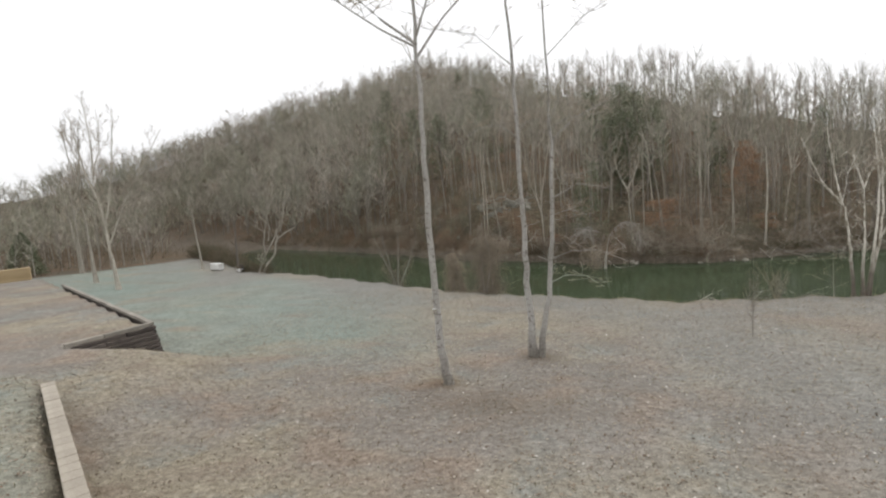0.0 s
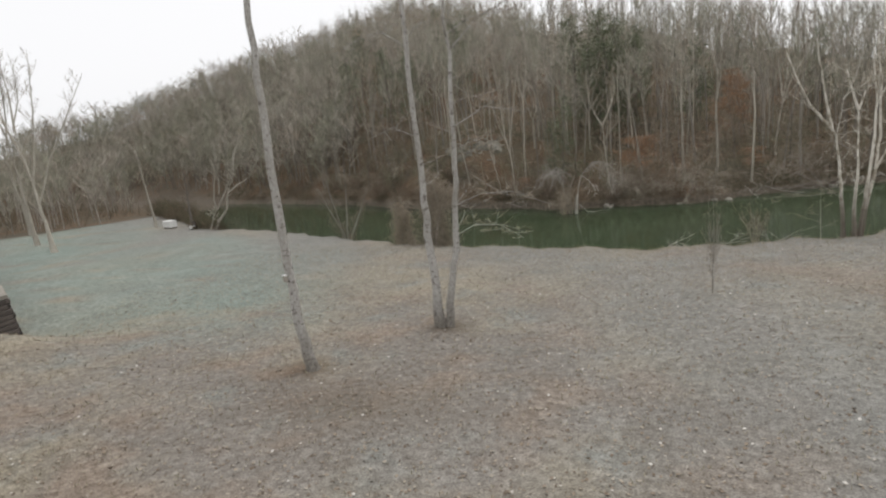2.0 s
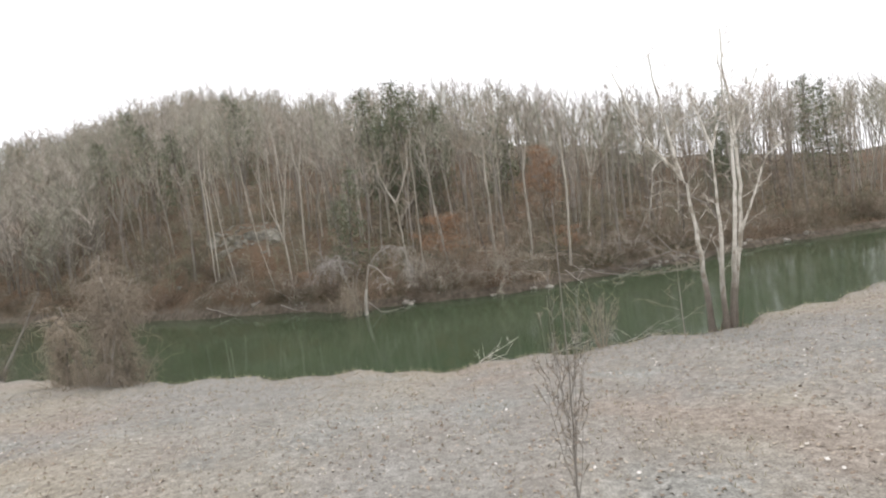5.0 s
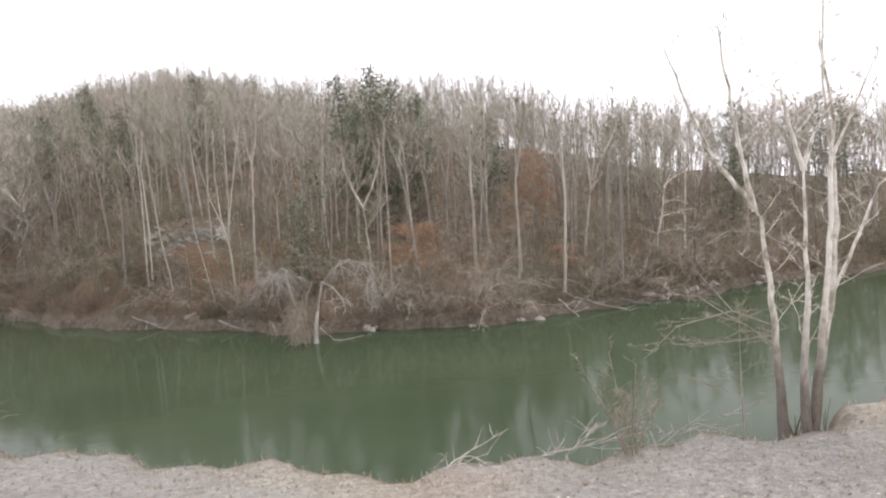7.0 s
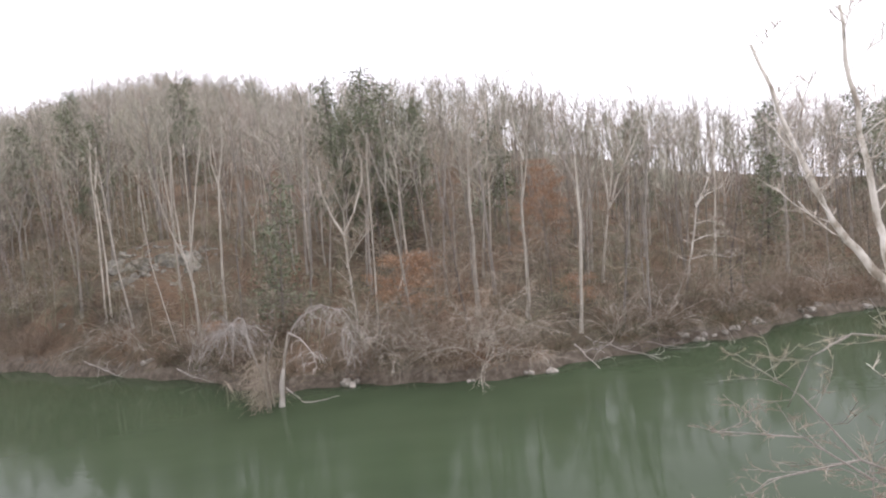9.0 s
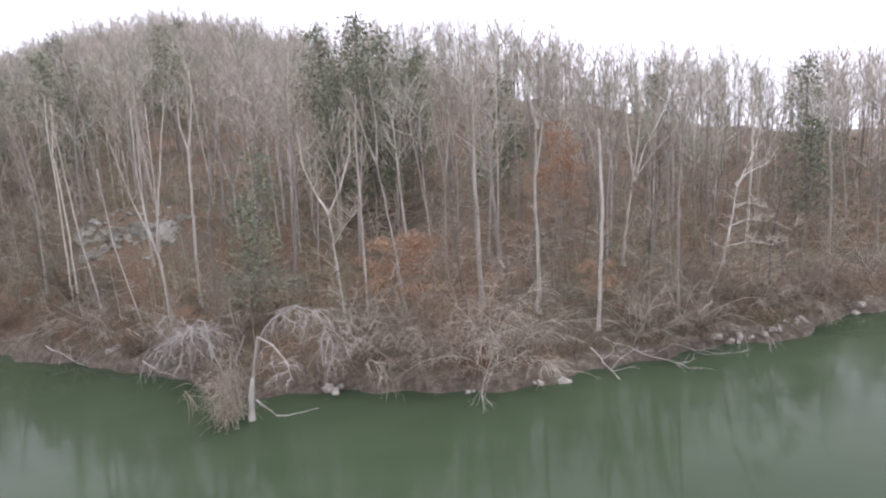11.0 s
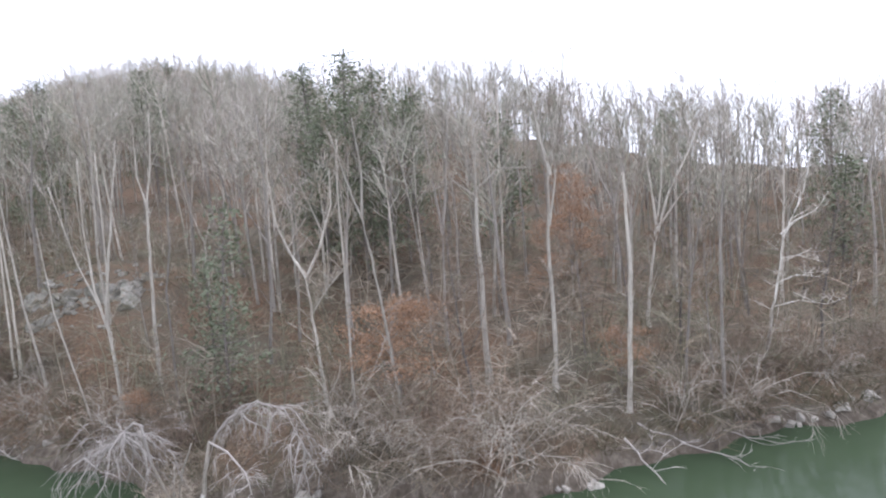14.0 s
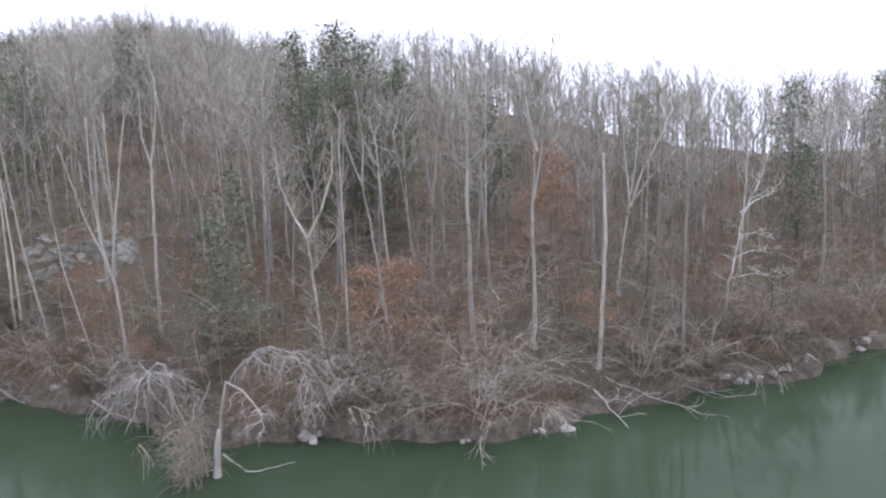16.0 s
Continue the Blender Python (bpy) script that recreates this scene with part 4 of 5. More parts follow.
# ---- far bank: snag, driftwood, rocks ----
def snag():
    """A bleached post with two dead treetops that hang over the water like torn umbrellas."""
    rng = random.Random(91)
    ob = base_of("dead_snag", 5.4, 53.0, 0)
    trunk, stems, tangle = Lump(), Lump(), Lump()
    trunk.tube([(0, 0, -0.9), (0.03, 0, 0.1), (0.07, 0.02, 0.5), (0.1, 0, 0.95), (0.17, 0.03, 1.4), (0.25, 0.04, 1.8)], (0.17, 0.15, 0.115, 0.125, 0.1, 0.07), 9)
    stems.tube([(0.2, 0.05, 1.3), (0.36, 0.08, 2.4), (0.62, 0.1, 3.5)], (0.075, 0.06, 0.045), 7)
    stems.tube([(-0.3, 0.1, -0.6), (-0.42, 0.1, 0.8), (-0.5, 0.1, 2.0), (-0.3, 0.05, 2.7), (-0.05, 0.05, 3.2), (0.1, 0, 3.55)], (0.04, 0.036, 0.032, 0.03, 0.026, 0.018), 6)
    stems.tube([(-0.62, -0.1, -0.6), (-0.6, -0.1, 0.7), (-0.66, 0, 1.9), (-0.5, 0, 2.9)], (0.034, 0.03, 0.025, 0.016), 6)
    stems.tube([(-0.5, 0.15, -0.6), (-0.75, 0.1, 1.4), (-1.2, -0.1, 3.1), (-1.4, -0.2, 4.2)], (0.05, 0.045, 0.036, 0.026), 7)

    def plume(main, radii, strands, length, droop, out, wood, ribs=0, hub=0.35):
        boughs = Lump()
        main = [Vector(p) for p in main]
        boughs.tube(main, radii, 6, False)
        for k in range(strands):
            thick = k < max(ribs, strands // 5)
            p, e = along(main, rng.uniform(hub, 1))
            w = rng.uniform(0, 6.283) if k >= ribs else 6.283 * (k + rng.uniform(-0.3, 0.3)) / ribs
            line = bend(rng, p, (math.cos(w) * out, math.sin(w) * out * 0.8, rng.uniform(-0.1, 0.35) if k >= ribs else rng.uniform(-0.75, -0.05)), length * rng.uniform(0.6, 1.05), 7, 0.26, -droop)
            boughs.tube(line, taper((0.032 if ribs else 0.026) if thick else 0.009, 0.007 if thick else 0.004, 8), 4 if thick else 3, False)
            for _ in range(8):
                q, g = along(line, rng.uniform(0.2, 1))
                boughs.tube(bend(rng, q, g + Vector((rng.gauss(0, 0.6), rng.gauss(0, 0.6), rng.gauss(-0.25, 0.4))), rng.uniform(0.35, 0.9), 3, 0.2, -0.15), (0.007, 0.005, 0.004, 0.003), 3, False)
        part("bough", boughs.mesh("bough", wood), ob)

    plume([(-1.2, -0.1, 3.1), (-1.3, -0.2, 4.35), (-1.5, -0.25, 4.45), (-1.8, -0.28, 4.2), (-2.0, -0.3, 3.85)], (0.048, 0.044, 0.04, 0.036, 0.03), 52, 2.4, 0.15, 1.0, DRIVEN, 13, 0.72)
    plume([(0.4, 0.1, 2.5), (0.85, 0.1, 3.7), (1.3, 0.15, 4.2), (2.3, 0.2, 4.6), (3.1, 0.2, 4.3), (3.5, 0.2, 3.2), (4.0, 0.15, 2.2)], (0.034, 0.032, 0.03, 0.03, 0.028, 0.024, 0.012), 44, 1.5, 0.22, 0.65, DRIVEN, 7)
    plume([(0.6, 0.1, 3.5), (1.2, 0, 3.15), (1.75, -0.1, 2.4), (1.85, -0.1, 1.7)], (0.034, 0.03, 0.026, 0.012), 12, 0.9, 0.2, 0.8, DRIVEN)
    for _ in range(420):
        line = bend(rng, (rng.gauss(-0.8, 0.36), rng.gauss(0.0, 0.35), rng.uniform(0.1, 2.3)), (rng.gauss(-0.2, 0.8), rng.gauss(-0.2, 0.7), rng.gauss(0.1, 0.7)), rng.uniform(0.5, 1.5), 5, 0.24, -0.2)
        tangle.tube(line, taper(0.009, 0.003, 6), 3, False)
    for _ in range(5):
        line = bend(rng, (-2.5 + rng.gauss(0, 0.1), -0.2, 1.5 + rng.gauss(0, 0.1)), (0.6, -0.1, -0.9), rng.uniform(0.8, 1.4), 4, 0.2, 0.0)
        tangle.tube(line, taper(0.02, 0.006, 5), 3, False)
    part("trunk", trunk.mesh("trunk", BLEACHED, True), ob, "bleached broken post")
    part("stem", stems.mesh("stem", TWIG_PALE, True), ob)
    part("tangle", tangle.mesh("tangle", TWIG), ob, "tangled grey flood-washed branches")["kind"] = "stuff"
    tagged(ob, "bleached dead tree with drooping boughs standing at the water's edge", "dead tree")


snag()


def driftwood(name, x, y, z, line, r, label, twigs=6, seed=1, spread=0.9):
    rng = random.Random(seed)
    wood = Lump()
    pts = [Vector(p) for p in line]
    fine = []
    for a, b in zip(pts, pts[1:]):
        fine += [a.lerp(b, k / 3) + Vector((rng.gauss(0, r), rng.gauss(0, r), rng.gauss(0, r * 0.5))) for k in range(3)]
    fine.append(pts[-1])
    wood.tube(fine, taper(r, r * 0.25, len(fine)), 6)
    for _ in range(twigs):
        p, e = along(fine, rng.uniform(0.25, 1))
        ln = bend(rng, p, e + Vector((rng.gauss(0, spread), rng.gauss(0, spread), rng.gauss(0.3, spread * 0.6))), rng.uniform(0.6, 1.8), 5, 0.2, 0.0)
        wood.tube(ln, taper(r * 0.28, 0.007, 6), 4, False)
        for _ in range(3):
            q, g = along(ln, rng.uniform(0.3, 1))
            wood.tube(bend(rng, q, g + Vector((rng.gauss(0, 0.7), rng.gauss(0, 0.7), rng.gauss(0.1, 0.5))), rng.uniform(0.3, 0.9), 3, 0.2), (0.009, 0.007, 0.006, 0.004), 3, False)
    ob = new(name, wood.mesh(name, DRIVEN))
    ob.matrix_basis = Matrix.Translation((x, y, z))
    return tagged(ob, label, "driftwood", "driftwood by the river")


driftwood("driftwood", 5.7, 52.9, 0.05, [(0, 0, 0.85), (0.7, 0.1, 0.05), (1.5, 0.35, 0.0), (2.4, 0.45, 0.1)], 0.042, "bleached curved branch lying in the water", 1, 3)
driftwood("driftwood", 20.4, 55.2, -0.05, [(0, 1.2, 0.9), (0.3, 0.2, 0.5), (0.7, -0.8, 0.0)], 0.042, "pale fallen branch reaching into the water", 7, 4)
driftwood("driftwood", 22.8, 56.0, 0.0, [(-1.5, 1.4, 1.0), (0, 0.4, 0.4), (1.6, -0.5, 0.05)], 0.048, "pale fallen branch reaching into the water", 6, 5)
driftwood("driftwood", 24.6, 57.0, 0.0, [(-1.2, 1.0, 0.8), (0.4, 0.2, 0.3), (1.8, -0.5, 0.05)], 0.042, "fallen branch lying across the muddy bank", 5, 6)
driftwood("driftwood", -8.0, 62.6, 0.0, [(-1.6, 0.8, 0.9), (0, 0, 0.4), (1.5, -0.8, 0.05)], 0.048, "fallen branch lying across the muddy bank", 7, 7)
driftwood("driftwood", -1.0, 59.0, 0.0, [(-1.2, 0.6, 0.7), (0, 0, 0.3), (1.2, -0.5, 0.02)], 0.038, "fallen branch lying across the muddy bank", 6, 8)


def rocks():
    rng = random.Random(101)
    for n, (x, y, size) in enumerate([(8.2, 55.5, 0.5), (8.7, 55.6, 0.42), (10.6, 55.3, 0.2), (17.6, 54.5, 0.22), (18.3, 54.6, 0.36), (27.2, 57.8, 0.42), (27.8, 58.0, 0.4), (28.3, 58.1, 0.46), (29.2, 58.0, 0.34), (29.9, 58.2, 0.44), (31.5, 58.7, 0.4), (32.0, 58.9, 0.46), (36.2, 61.4, 0.44), (36.7, 61.5, 0.4), (37.4, 62.0, 0.4), (41, 62.3, 0.5), (43.5, 62.3, 0.4), (-0.5, 59.5, 0.3), (-5.0, 61.8, 0.4), (14.5, 54.3, 0.22), (-2.6, 63.6, 0.3), (0.8, 62.0, 0.35)]):
        for k in range(2):
            lump = Lump()
            lump.slab((0, 0, 0), size * rng.uniform(0.55, 0.95), rng)
            px, py = x + rng.gauss(0, size * 0.9), y + rng.gauss(0, size * 0.3)
            ob = new("rock", lump.mesh("rock", STONE))
            ob.matrix_basis = Matrix.Translation((px, py, max(0, height(px, py)) + size * 0.1))
            tagged(ob, "pale limestone rock at the foot of the wooded bank", "rock", "rocks on the far bank")
    ob = base_of("rock_outcrop", -7.6, 71.6, 0)
    for k in range(120):
        x, y = rng.gauss(-7.8, 2.6), rng.gauss(71.4, 1.7)
        if k < 26:
            x, y = rng.uniform(-11.2, -4.2), rng.gauss(70.9, 1.1)
        out = Lump()
        out.slab((0, 0, 0), rng.uniform(0.55, 1.1) if k < 26 else 0.14 + 0.34 * rng.random() ** 1.8, rng)
        part("slab", out.mesh("slab", CLIFF), ob, "", Matrix.Translation((x + 7.6, y - 71.6, height(x, y) + (rng.uniform(-0.3, 0.0) if k < 26 else rng.uniform(-0.15, 0.05)))))
    tagged(ob, "broken pale limestone outcrop among trees on the slope", "rock")


rocks()

# ---- near side of the river: lawn trees ----
stand("lawn_tree", stems_tree(111, [
    [(0.34, 0, -0.25), (0.2, -0.05, 1.2), (0.14, -0.1, 2.8), (0.12, 0, 6.8), (0.15, 0, 9.4), (0.18, 0.1, 11.9), (0.3, 0.1, 15), (0.4, 0, 19)],
    [(0.2, 0.1, 12.0), (-1.0, 0.2, 13.0), (-2.6, 0.4, 14.6), (-3.2, 0.4, 16.2)], [(0.2, 0.1, 11.6), (1.2, 0.2, 12.8), (2.5, 0.3, 13.9)],
    [(0.22, 0.1, 12.3), (0.9, -0.6, 13.2), (1.6, -1.4, 14.8)], [(0.2, 0.1, 11.9), (-0.8, -0.7, 12.5), (-2.2, -1.6, 13.6)],
], [0.18, 0.055, 0.05, 0.045, 0.045], 11, 2.4, 0.4, BARK_SPECKLED, TWIG, 4, 0.62, fat=0.5), 0.08, 11.24, "tall pale leafless tree growing alone on the lawn", group="")


def nest_box():
    """A little box hung on the lone tree's trunk."""
    z = height(0.08, 11.24) + 2.75
    ob = base_of("nest_box", 0.22, 10.94, z, radians(-18))
    part("body", bevelled("body", -0.055, 0.055, -0.05, 0.04, -0.1, 0.07, 0.006, TIMBER_TOP), ob, "weathered wooden front")
    part("roof", bevelled("roof", -0.055, 0.055, -0.07, 0.04, 0.07, 0.1, 0.006, WHITE_PAINT), ob, "white sloping lid")
    tagged(ob, "small weathered box with a white lid hung on a trunk", "nest box")


nest_box()
stand("lawn_tree", stems_tree(112, [
    [(0, 0, -0.25), (-0.1, 0, 3.2), (-0.06, 0, 5.5), (-0.08, 0, 11.1), (-0.15, 0, 14.4), (-0.2, 0, 18)],
    [(0.2, 0.02, -0.25), (0.46, 0.03, 1.1), (0.85, 0.1, 3.1), (1.07, 0.1, 5.4), (1.27, 0.1, 8.8), (1.27, 0.1, 12.5), (1.25, 0.1, 17)],
    [(0.98, 0.1, 4.1), (1.8, 0.2, 4.4), (2.8, 0.4, 4.35), (4.0, 0.6, 3.8)], [(0.85, 0.1, 3.1), (1.5, 0.2, 3.4), (2.3, 0.4, 3.3), (3.0, 0.5, 2.8)], [(1.17, 0.1, 6.6), (2.2, 0.3, 7.1), (3.4, 0.5, 6.8)],
    [(-0.08, 0, 9.2), (-0.8, 0, 9.75), (-1.5, 0, 9.7), (-2.5, 0, 9.3)], [(-0.06, 0, 9.3), (0.3, -0.1, 9.7), (0.9, -0.2, 9.8)], [(1.27, 0.1, 9.4), (2.0, 0.1, 9.75), (3.4, 0.2, 9.8)], [(1.27, 0.1, 8.9), (2.2, 0.2, 9.7), (3.9, 0.3, 10.4)], [(1.25, 0.1, 9.6), (1.6, 0, 10.4), (1.9, 0, 11.6)],
    [(1.2, 0.1, 7.3), (1.8, 0.1, 7.5), (2.5, 0.1, 7.2)], [(1.1, 0.1, 5.9), (1.8, 0.1, 6.1), (2.6, 0.1, 5.8)], [(-0.05, 0, 6.4), (-0.9, 0.2, 6.8), (-1.9, 0.3, 6.5)], [(-0.08, 0, 12), (-1.5, -0.2, 13.4), (-3.6, -0.5, 13.9)], [(1.27, 0.1, 12.2), (2.8, 0, 13.5), (4.6, -0.3, 14.3)],
], [0.17, 0.16, 0.02, 0.017, 0.02, 0.026, 0.022, 0.022, 0.03, 0.022, 0.014, 0.014, 0.014, 0.022, 0.022], 9, 1.3, 0.1, BARK_SPECKLED, TWIG, 4, 0.3, 0.02, fat=0.33, thin=0.008), 2.95, 15.63, "pale speckled leafless tree with two trunks from one base", group="")


def young_tree():
    rng = random.Random(113)
    stems = [[(0, 0, -0.15), (0.02, 0, 0.35), (0.04, 0, 0.8), (0.1, 0.02, 2.0), (0.14, 0, 4.2)]]
    for k in range(9):
        w, z, r = k * 2.4, 0.45 + 0.14 * k, rng.uniform(0.18, 0.36)
        c, s = math.cos(w), math.sin(w)
        stems.append([(0.03, 0, z), (0.03 + c * r * 0.45, s * r * 0.45, z + 0.4), (0.04 + c * r * 0.85, s * r * 0.85, z + 1.0), (0.05 + c * r, s * r, z + rng.uniform(1.5, 2.1))])
    meshes = stems_tree(113, stems, [0.028] + [0.006] * 9, 5, 0.5, 0.9, BARK_GREY, TWIG, 3, 0.2, 0.005, thin=0.0055, fat=0.6)
    stand("young_tree", meshes, 12.0, 19.1, "slender young leafless tree with upright stems on the lawn", group="")


young_tree()


def sycamore():
    stems = [
        [(-0.3, 0.25, -0.3), (-0.55, 0.3, 2.5), (-0.57, 0.3, 3.9), (-0.84, 0.3, 6.2), (-1.0, 0.3, 6.6)],
        [(-1.0, 0.3, 6.5), (-1.55, 0.3, 7.2), (-2.05, 0.35, 7.9), (-2.7, 0.4, 9.4), (-3.2, 0.5, 10.9)],
        [(-0.98, 0.3, 6.4), (-1.15, 0.35, 7.3), (-1.33, 0.35, 8.4), (-1.6, 0.4, 10.2), (-1.75, 0.4, 11.4)],
        [(0.0, -0.05, -0.3), (-0.02, -0.15, 2.2), (0.08, -0.2, 4.5), (0.06, -0.2, 7.5)],
        [(0.06, -0.2, 7.4), (-0.3, -0.2, 8.6), (-0.5, -0.2, 9.6)],
        [(0.06, -0.2, 7.4), (0.35, -0.2, 8.3), (0.75, -0.3, 9.0)],
        [(0.18, 0.0, -0.3), (0.45, -0.05, 2.0), (0.66, -0.05, 3.8), (0.88, -0.05, 6.0), (0.95, 0.0, 7.7), (0.8, 0.0, 9.6), (0.75, 0.0, 11)],
        [(0.35, 0.1, -0.3), (0.62, 0.15, 2.2), (1.0, 0.2, 3.6), (1.24, 0.25, 5.9), (1.25, 0.3, 8.7), (1.05, 0.3, 10.6), (1.1, 0.3, 12)],
        [(1.05, 0.15, 4.1), (1.5, 0.0, 5.2), (2.1, -0.2, 6.9), (2.75, -0.4, 7.4)],
        [(0.95, 0.0, 7.6), (1.5, -0.1, 8.8), (2.0, -0.3, 10.2)],
    ]
    meshes = stems_tree(121, stems, [0.145, 0.085, 0.08, 0.15, 0.07, 0.06, 0.12, 0.115, 0.055, 0.05], 8, 1.6, 0.4, BARK_WHITE, TWIG_PALE, 4, 0.35, 0.025, fat=0.42)
    ob = stand("sycamore", meshes, 21.6, 34.55, "white-barked leafless sycamore with many stems on the river bank", group="")
    low = stems_tree(123, [
        [(-0.5, 0.25, 3.2), (-1.6, 0.5, 3.7), (-3.0, 0.9, 3.3), (-3.9, 1.1, 2.4)], [(0.08, -0.2, 4.6), (-0.15, 0.0, 5.3), (-0.8, 0.3, 5.8), (-1.6, 0.6, 5.9), (-2.2, 0.8, 5.5), (-2.6, 0.9, 4.6)],
        [(-0.5, 0.2, 2.6), (-1.3, 0.3, 3.3), (-2.0, 0.5, 3.6)], [(-1.5, 0.3, -0.2), (-1.55, 0.3, 1.8), (-1.5, 0.35, 3.6)],
        [(-1.6, 0.5, 3.7), (-2.4, 0.8, 4.8), (-3.4, 1.1, 5.6)], [(-1.5, 0.35, 3.4), (-2.6, 0.5, 4.2), (-4.0, 0.9, 4.3)], [(-0.5, 0.25, 3.0), (-1.9, 0.3, 2.9), (-3.3, 0.5, 2.9)],
    ], [0.03, 0.036, 0.022, 0.035, 0.022, 0.022, 0.02], 8, 1.5, 0.1, BARK_GREY, TWIG, 4, 0.25, 0.008, thin=0.007)
    part("low_limb", low[0], ob, "thin grey drooping limbs")["kind"] = "stuff"
    part("spray", low[1], ob)["kind"] = "stuff"
    foot = Lump()
    rng = random.Random(122)
    for _ in range(34):
        w, r = rng.uniform(0, 6.28), rng.uniform(0.15, 0.5)
        foot.tube(bend(rng, (0.15 + r * math.cos(w), r * math.sin(w), -0.3), (0, 0, 1), rng.uniform(0.5, 1.5), 5, 0.09), taper(0.03, 0.008, 6), 4, False)
    part("shoot_growth", foot.mesh("shoot_growth", BRUSH), ob, "brown shoots round the trunks' foot")["kind"] = "stuff"


sycamore()


def vine_clump(x, y, tall, seed, wide=1.3, n=120):
    """Broken trunks hung from top to foot with dry vines."""
    rng = random.Random(seed)
    ob = base_of("vine_thicket", x, y, height(x, y))
    trunk, vines = Lump(), Lump()
    lines = []
    for k in range(4):
        line = bend(rng, (rng.gauss(0, wide * 0.35), rng.gauss(0, 0.3), -0.2), (rng.gauss(0, 0.12), rng.gauss(0, 0.1), 1), tall * rng.uniform(0.65, 1.0), 7, 0.07)
        trunk.tube(line, taper(0.09, 0.02, 8), 6)
        lines.append(line)
    for k in range(n * 3):
        p, _ = along(rng.choice(lines), rng.random() ** 0.8)
        w = rng.uniform(0, 6.28)
        r = wide * (0.35 + 0.35 * rng.random())
        line = bend(rng, p, (math.cos(w), math.sin(w) * 0.8, rng.uniform(-0.2, 0.7)), r * rng.uniform(0.8, 1.8), 4, 0.25, -0.28)
        vines.tube(line, taper(0.014, 0.005, 5), 3, False)
        for _ in range(8):
            q, e = along(line, rng.uniform(0.1, 1))
            vines.tube(bend(rng, q, (rng.gauss(0, 0.6), rng.gauss(0, 0.6), rng.gauss(-0.3, 0.6)), rng.uniform(0.3, 0.8), 2, 0.3, -0.3), (0.009, 0.007, 0.004), 3, False)
    for k in range(n):
        w, r = rng.uniform(0, 6.28), wide * math.sqrt(rng.random()) * 1.1
        line = bend(rng, (r * math.cos(w), r * math.sin(w) * 0.7, -0.1), (rng.gauss(0, 0.4), rng.gauss(0, 0.4), 1), rng.uniform(0.6, 2.4), 4, 0.25, -0.12)
        vines.tube(line, taper(0.014, 0.006, 5), 3, False)
    part("trunk", trunk.mesh("trunk", BARK_GREY, True), ob)
    part("vine_cover", vines.mesh("vine_cover", TWIG), ob, "dry brown hanging vines")["kind"] = "stuff"
    return tagged(ob, "broken trunks draped in dry brown vines on the bank", "thicket")


vine_clump(-3.9, 37.3, 7.4, 131, 1.7, 170)
vine_clump(-6.8, 39.4, 4.6, 132, 1.2, 70)
vine_clump(-13.6, 43.9, 7.0, 133, 0.9, 45)
stand("bare_tree", stems_tree(141, [[(0, 0, -0.2), (-0.4, 0, 5), (-1.0, 0, 11), (-1.6, 0, 15)], [(-0.7, 0, 8), (0.2, 0.4, 12), (1.3, 0.6, 17), (2.2, 0.8, 23)], [(-1.0, 0, 11), (-2.6, 0, 15), (-3.6, 0, 20), (-4.0, 0, 23)], [(-1.5, 0, 14.5), (-1.4, 0.3, 19), (-1.9, 0.3, 25)], [(-0.4, 0, 6), (2.2, 0.5, 11), (5.0, 1.0, 15), (8.6, 1.5, 20)], [(-1.6, 0, 15), (-0.4, 0.4, 18), (0.2, 0.4, 22)], [(-2.6, 0, 15), (-4.6, 0.4, 18.5), (-5.6, 0.4, 21)]], [0.3, 0.16, 0.16, 0.14, 0.13, 0.1, 0.09], 10, 3.4, 1.0, BARK_PALE, TWIG, 5, 0.3, thin=0.02, fat=0.55), -47.4, 44.2, "tall pale leafless tree with upswept limbs on the lawn", group="trees at the end of the lawn", size=0.86)
stand("bare_tree", stems_tree(142, [[(0, 0, -0.2), (-0.3, 0, 8), (-0.7, 0, 13)], [(-0.6, 0, 12), (0.2, 0, 16), (0.8, 0, 20)], [(-0.7, 0, 13), (-1.6, 0, 16), (-2.0, 0, 20)]], [0.24, 0.12, 0.12], 10, 3.2, 1.0, BARK_PALE, TWIG, 5, 0.35, thin=0.02, fat=0.55), -56.9, 50.2, "tall pale leafless tree on the lawn", group="trees at the end of the lawn")
stand("bare_tree", stems_tree(143, [[(0, 0, -0.2), (-0.7, 0, 8), (-1.3, 0, 13)], [(0.3, 0, -0.2), (0.2, 0, 8), (0.0, 0, 14)]], [0.22, 0.2], 12, 3.0, 0.9, BARK_PALE, TWIG, 4, 0.5, thin=0.025), -71, 61, "pale leafless tree with twin trunks on the lawn", group="trees at the end of the lawn")
stand("bare_tree", stems_tree(144, [[(0, 0, -0.2), (-0.4, 0, 5), (-0.9, 0, 10.5)]], [0.17], 9, 1.6, 0.8, BARK_PALE, TWIG, 3, 0.6, thin=0.02), -50.2, 62.0, "slim pale leafless tree beside a white chest", group="trees at the end of the lawn")
stand("bare_tree", stems_tree(145, [[(0, 0, -0.2), (0.1, 0, 3), (0.3, 0, 7)]], [0.2], 12, 2.4, 0.5, BARK_DARK, BRUSH, 4, 0.3, thin=0.02), -43.2, 60.4, "dark leafless tree near the river bank", group="trees at the end of the lawn")
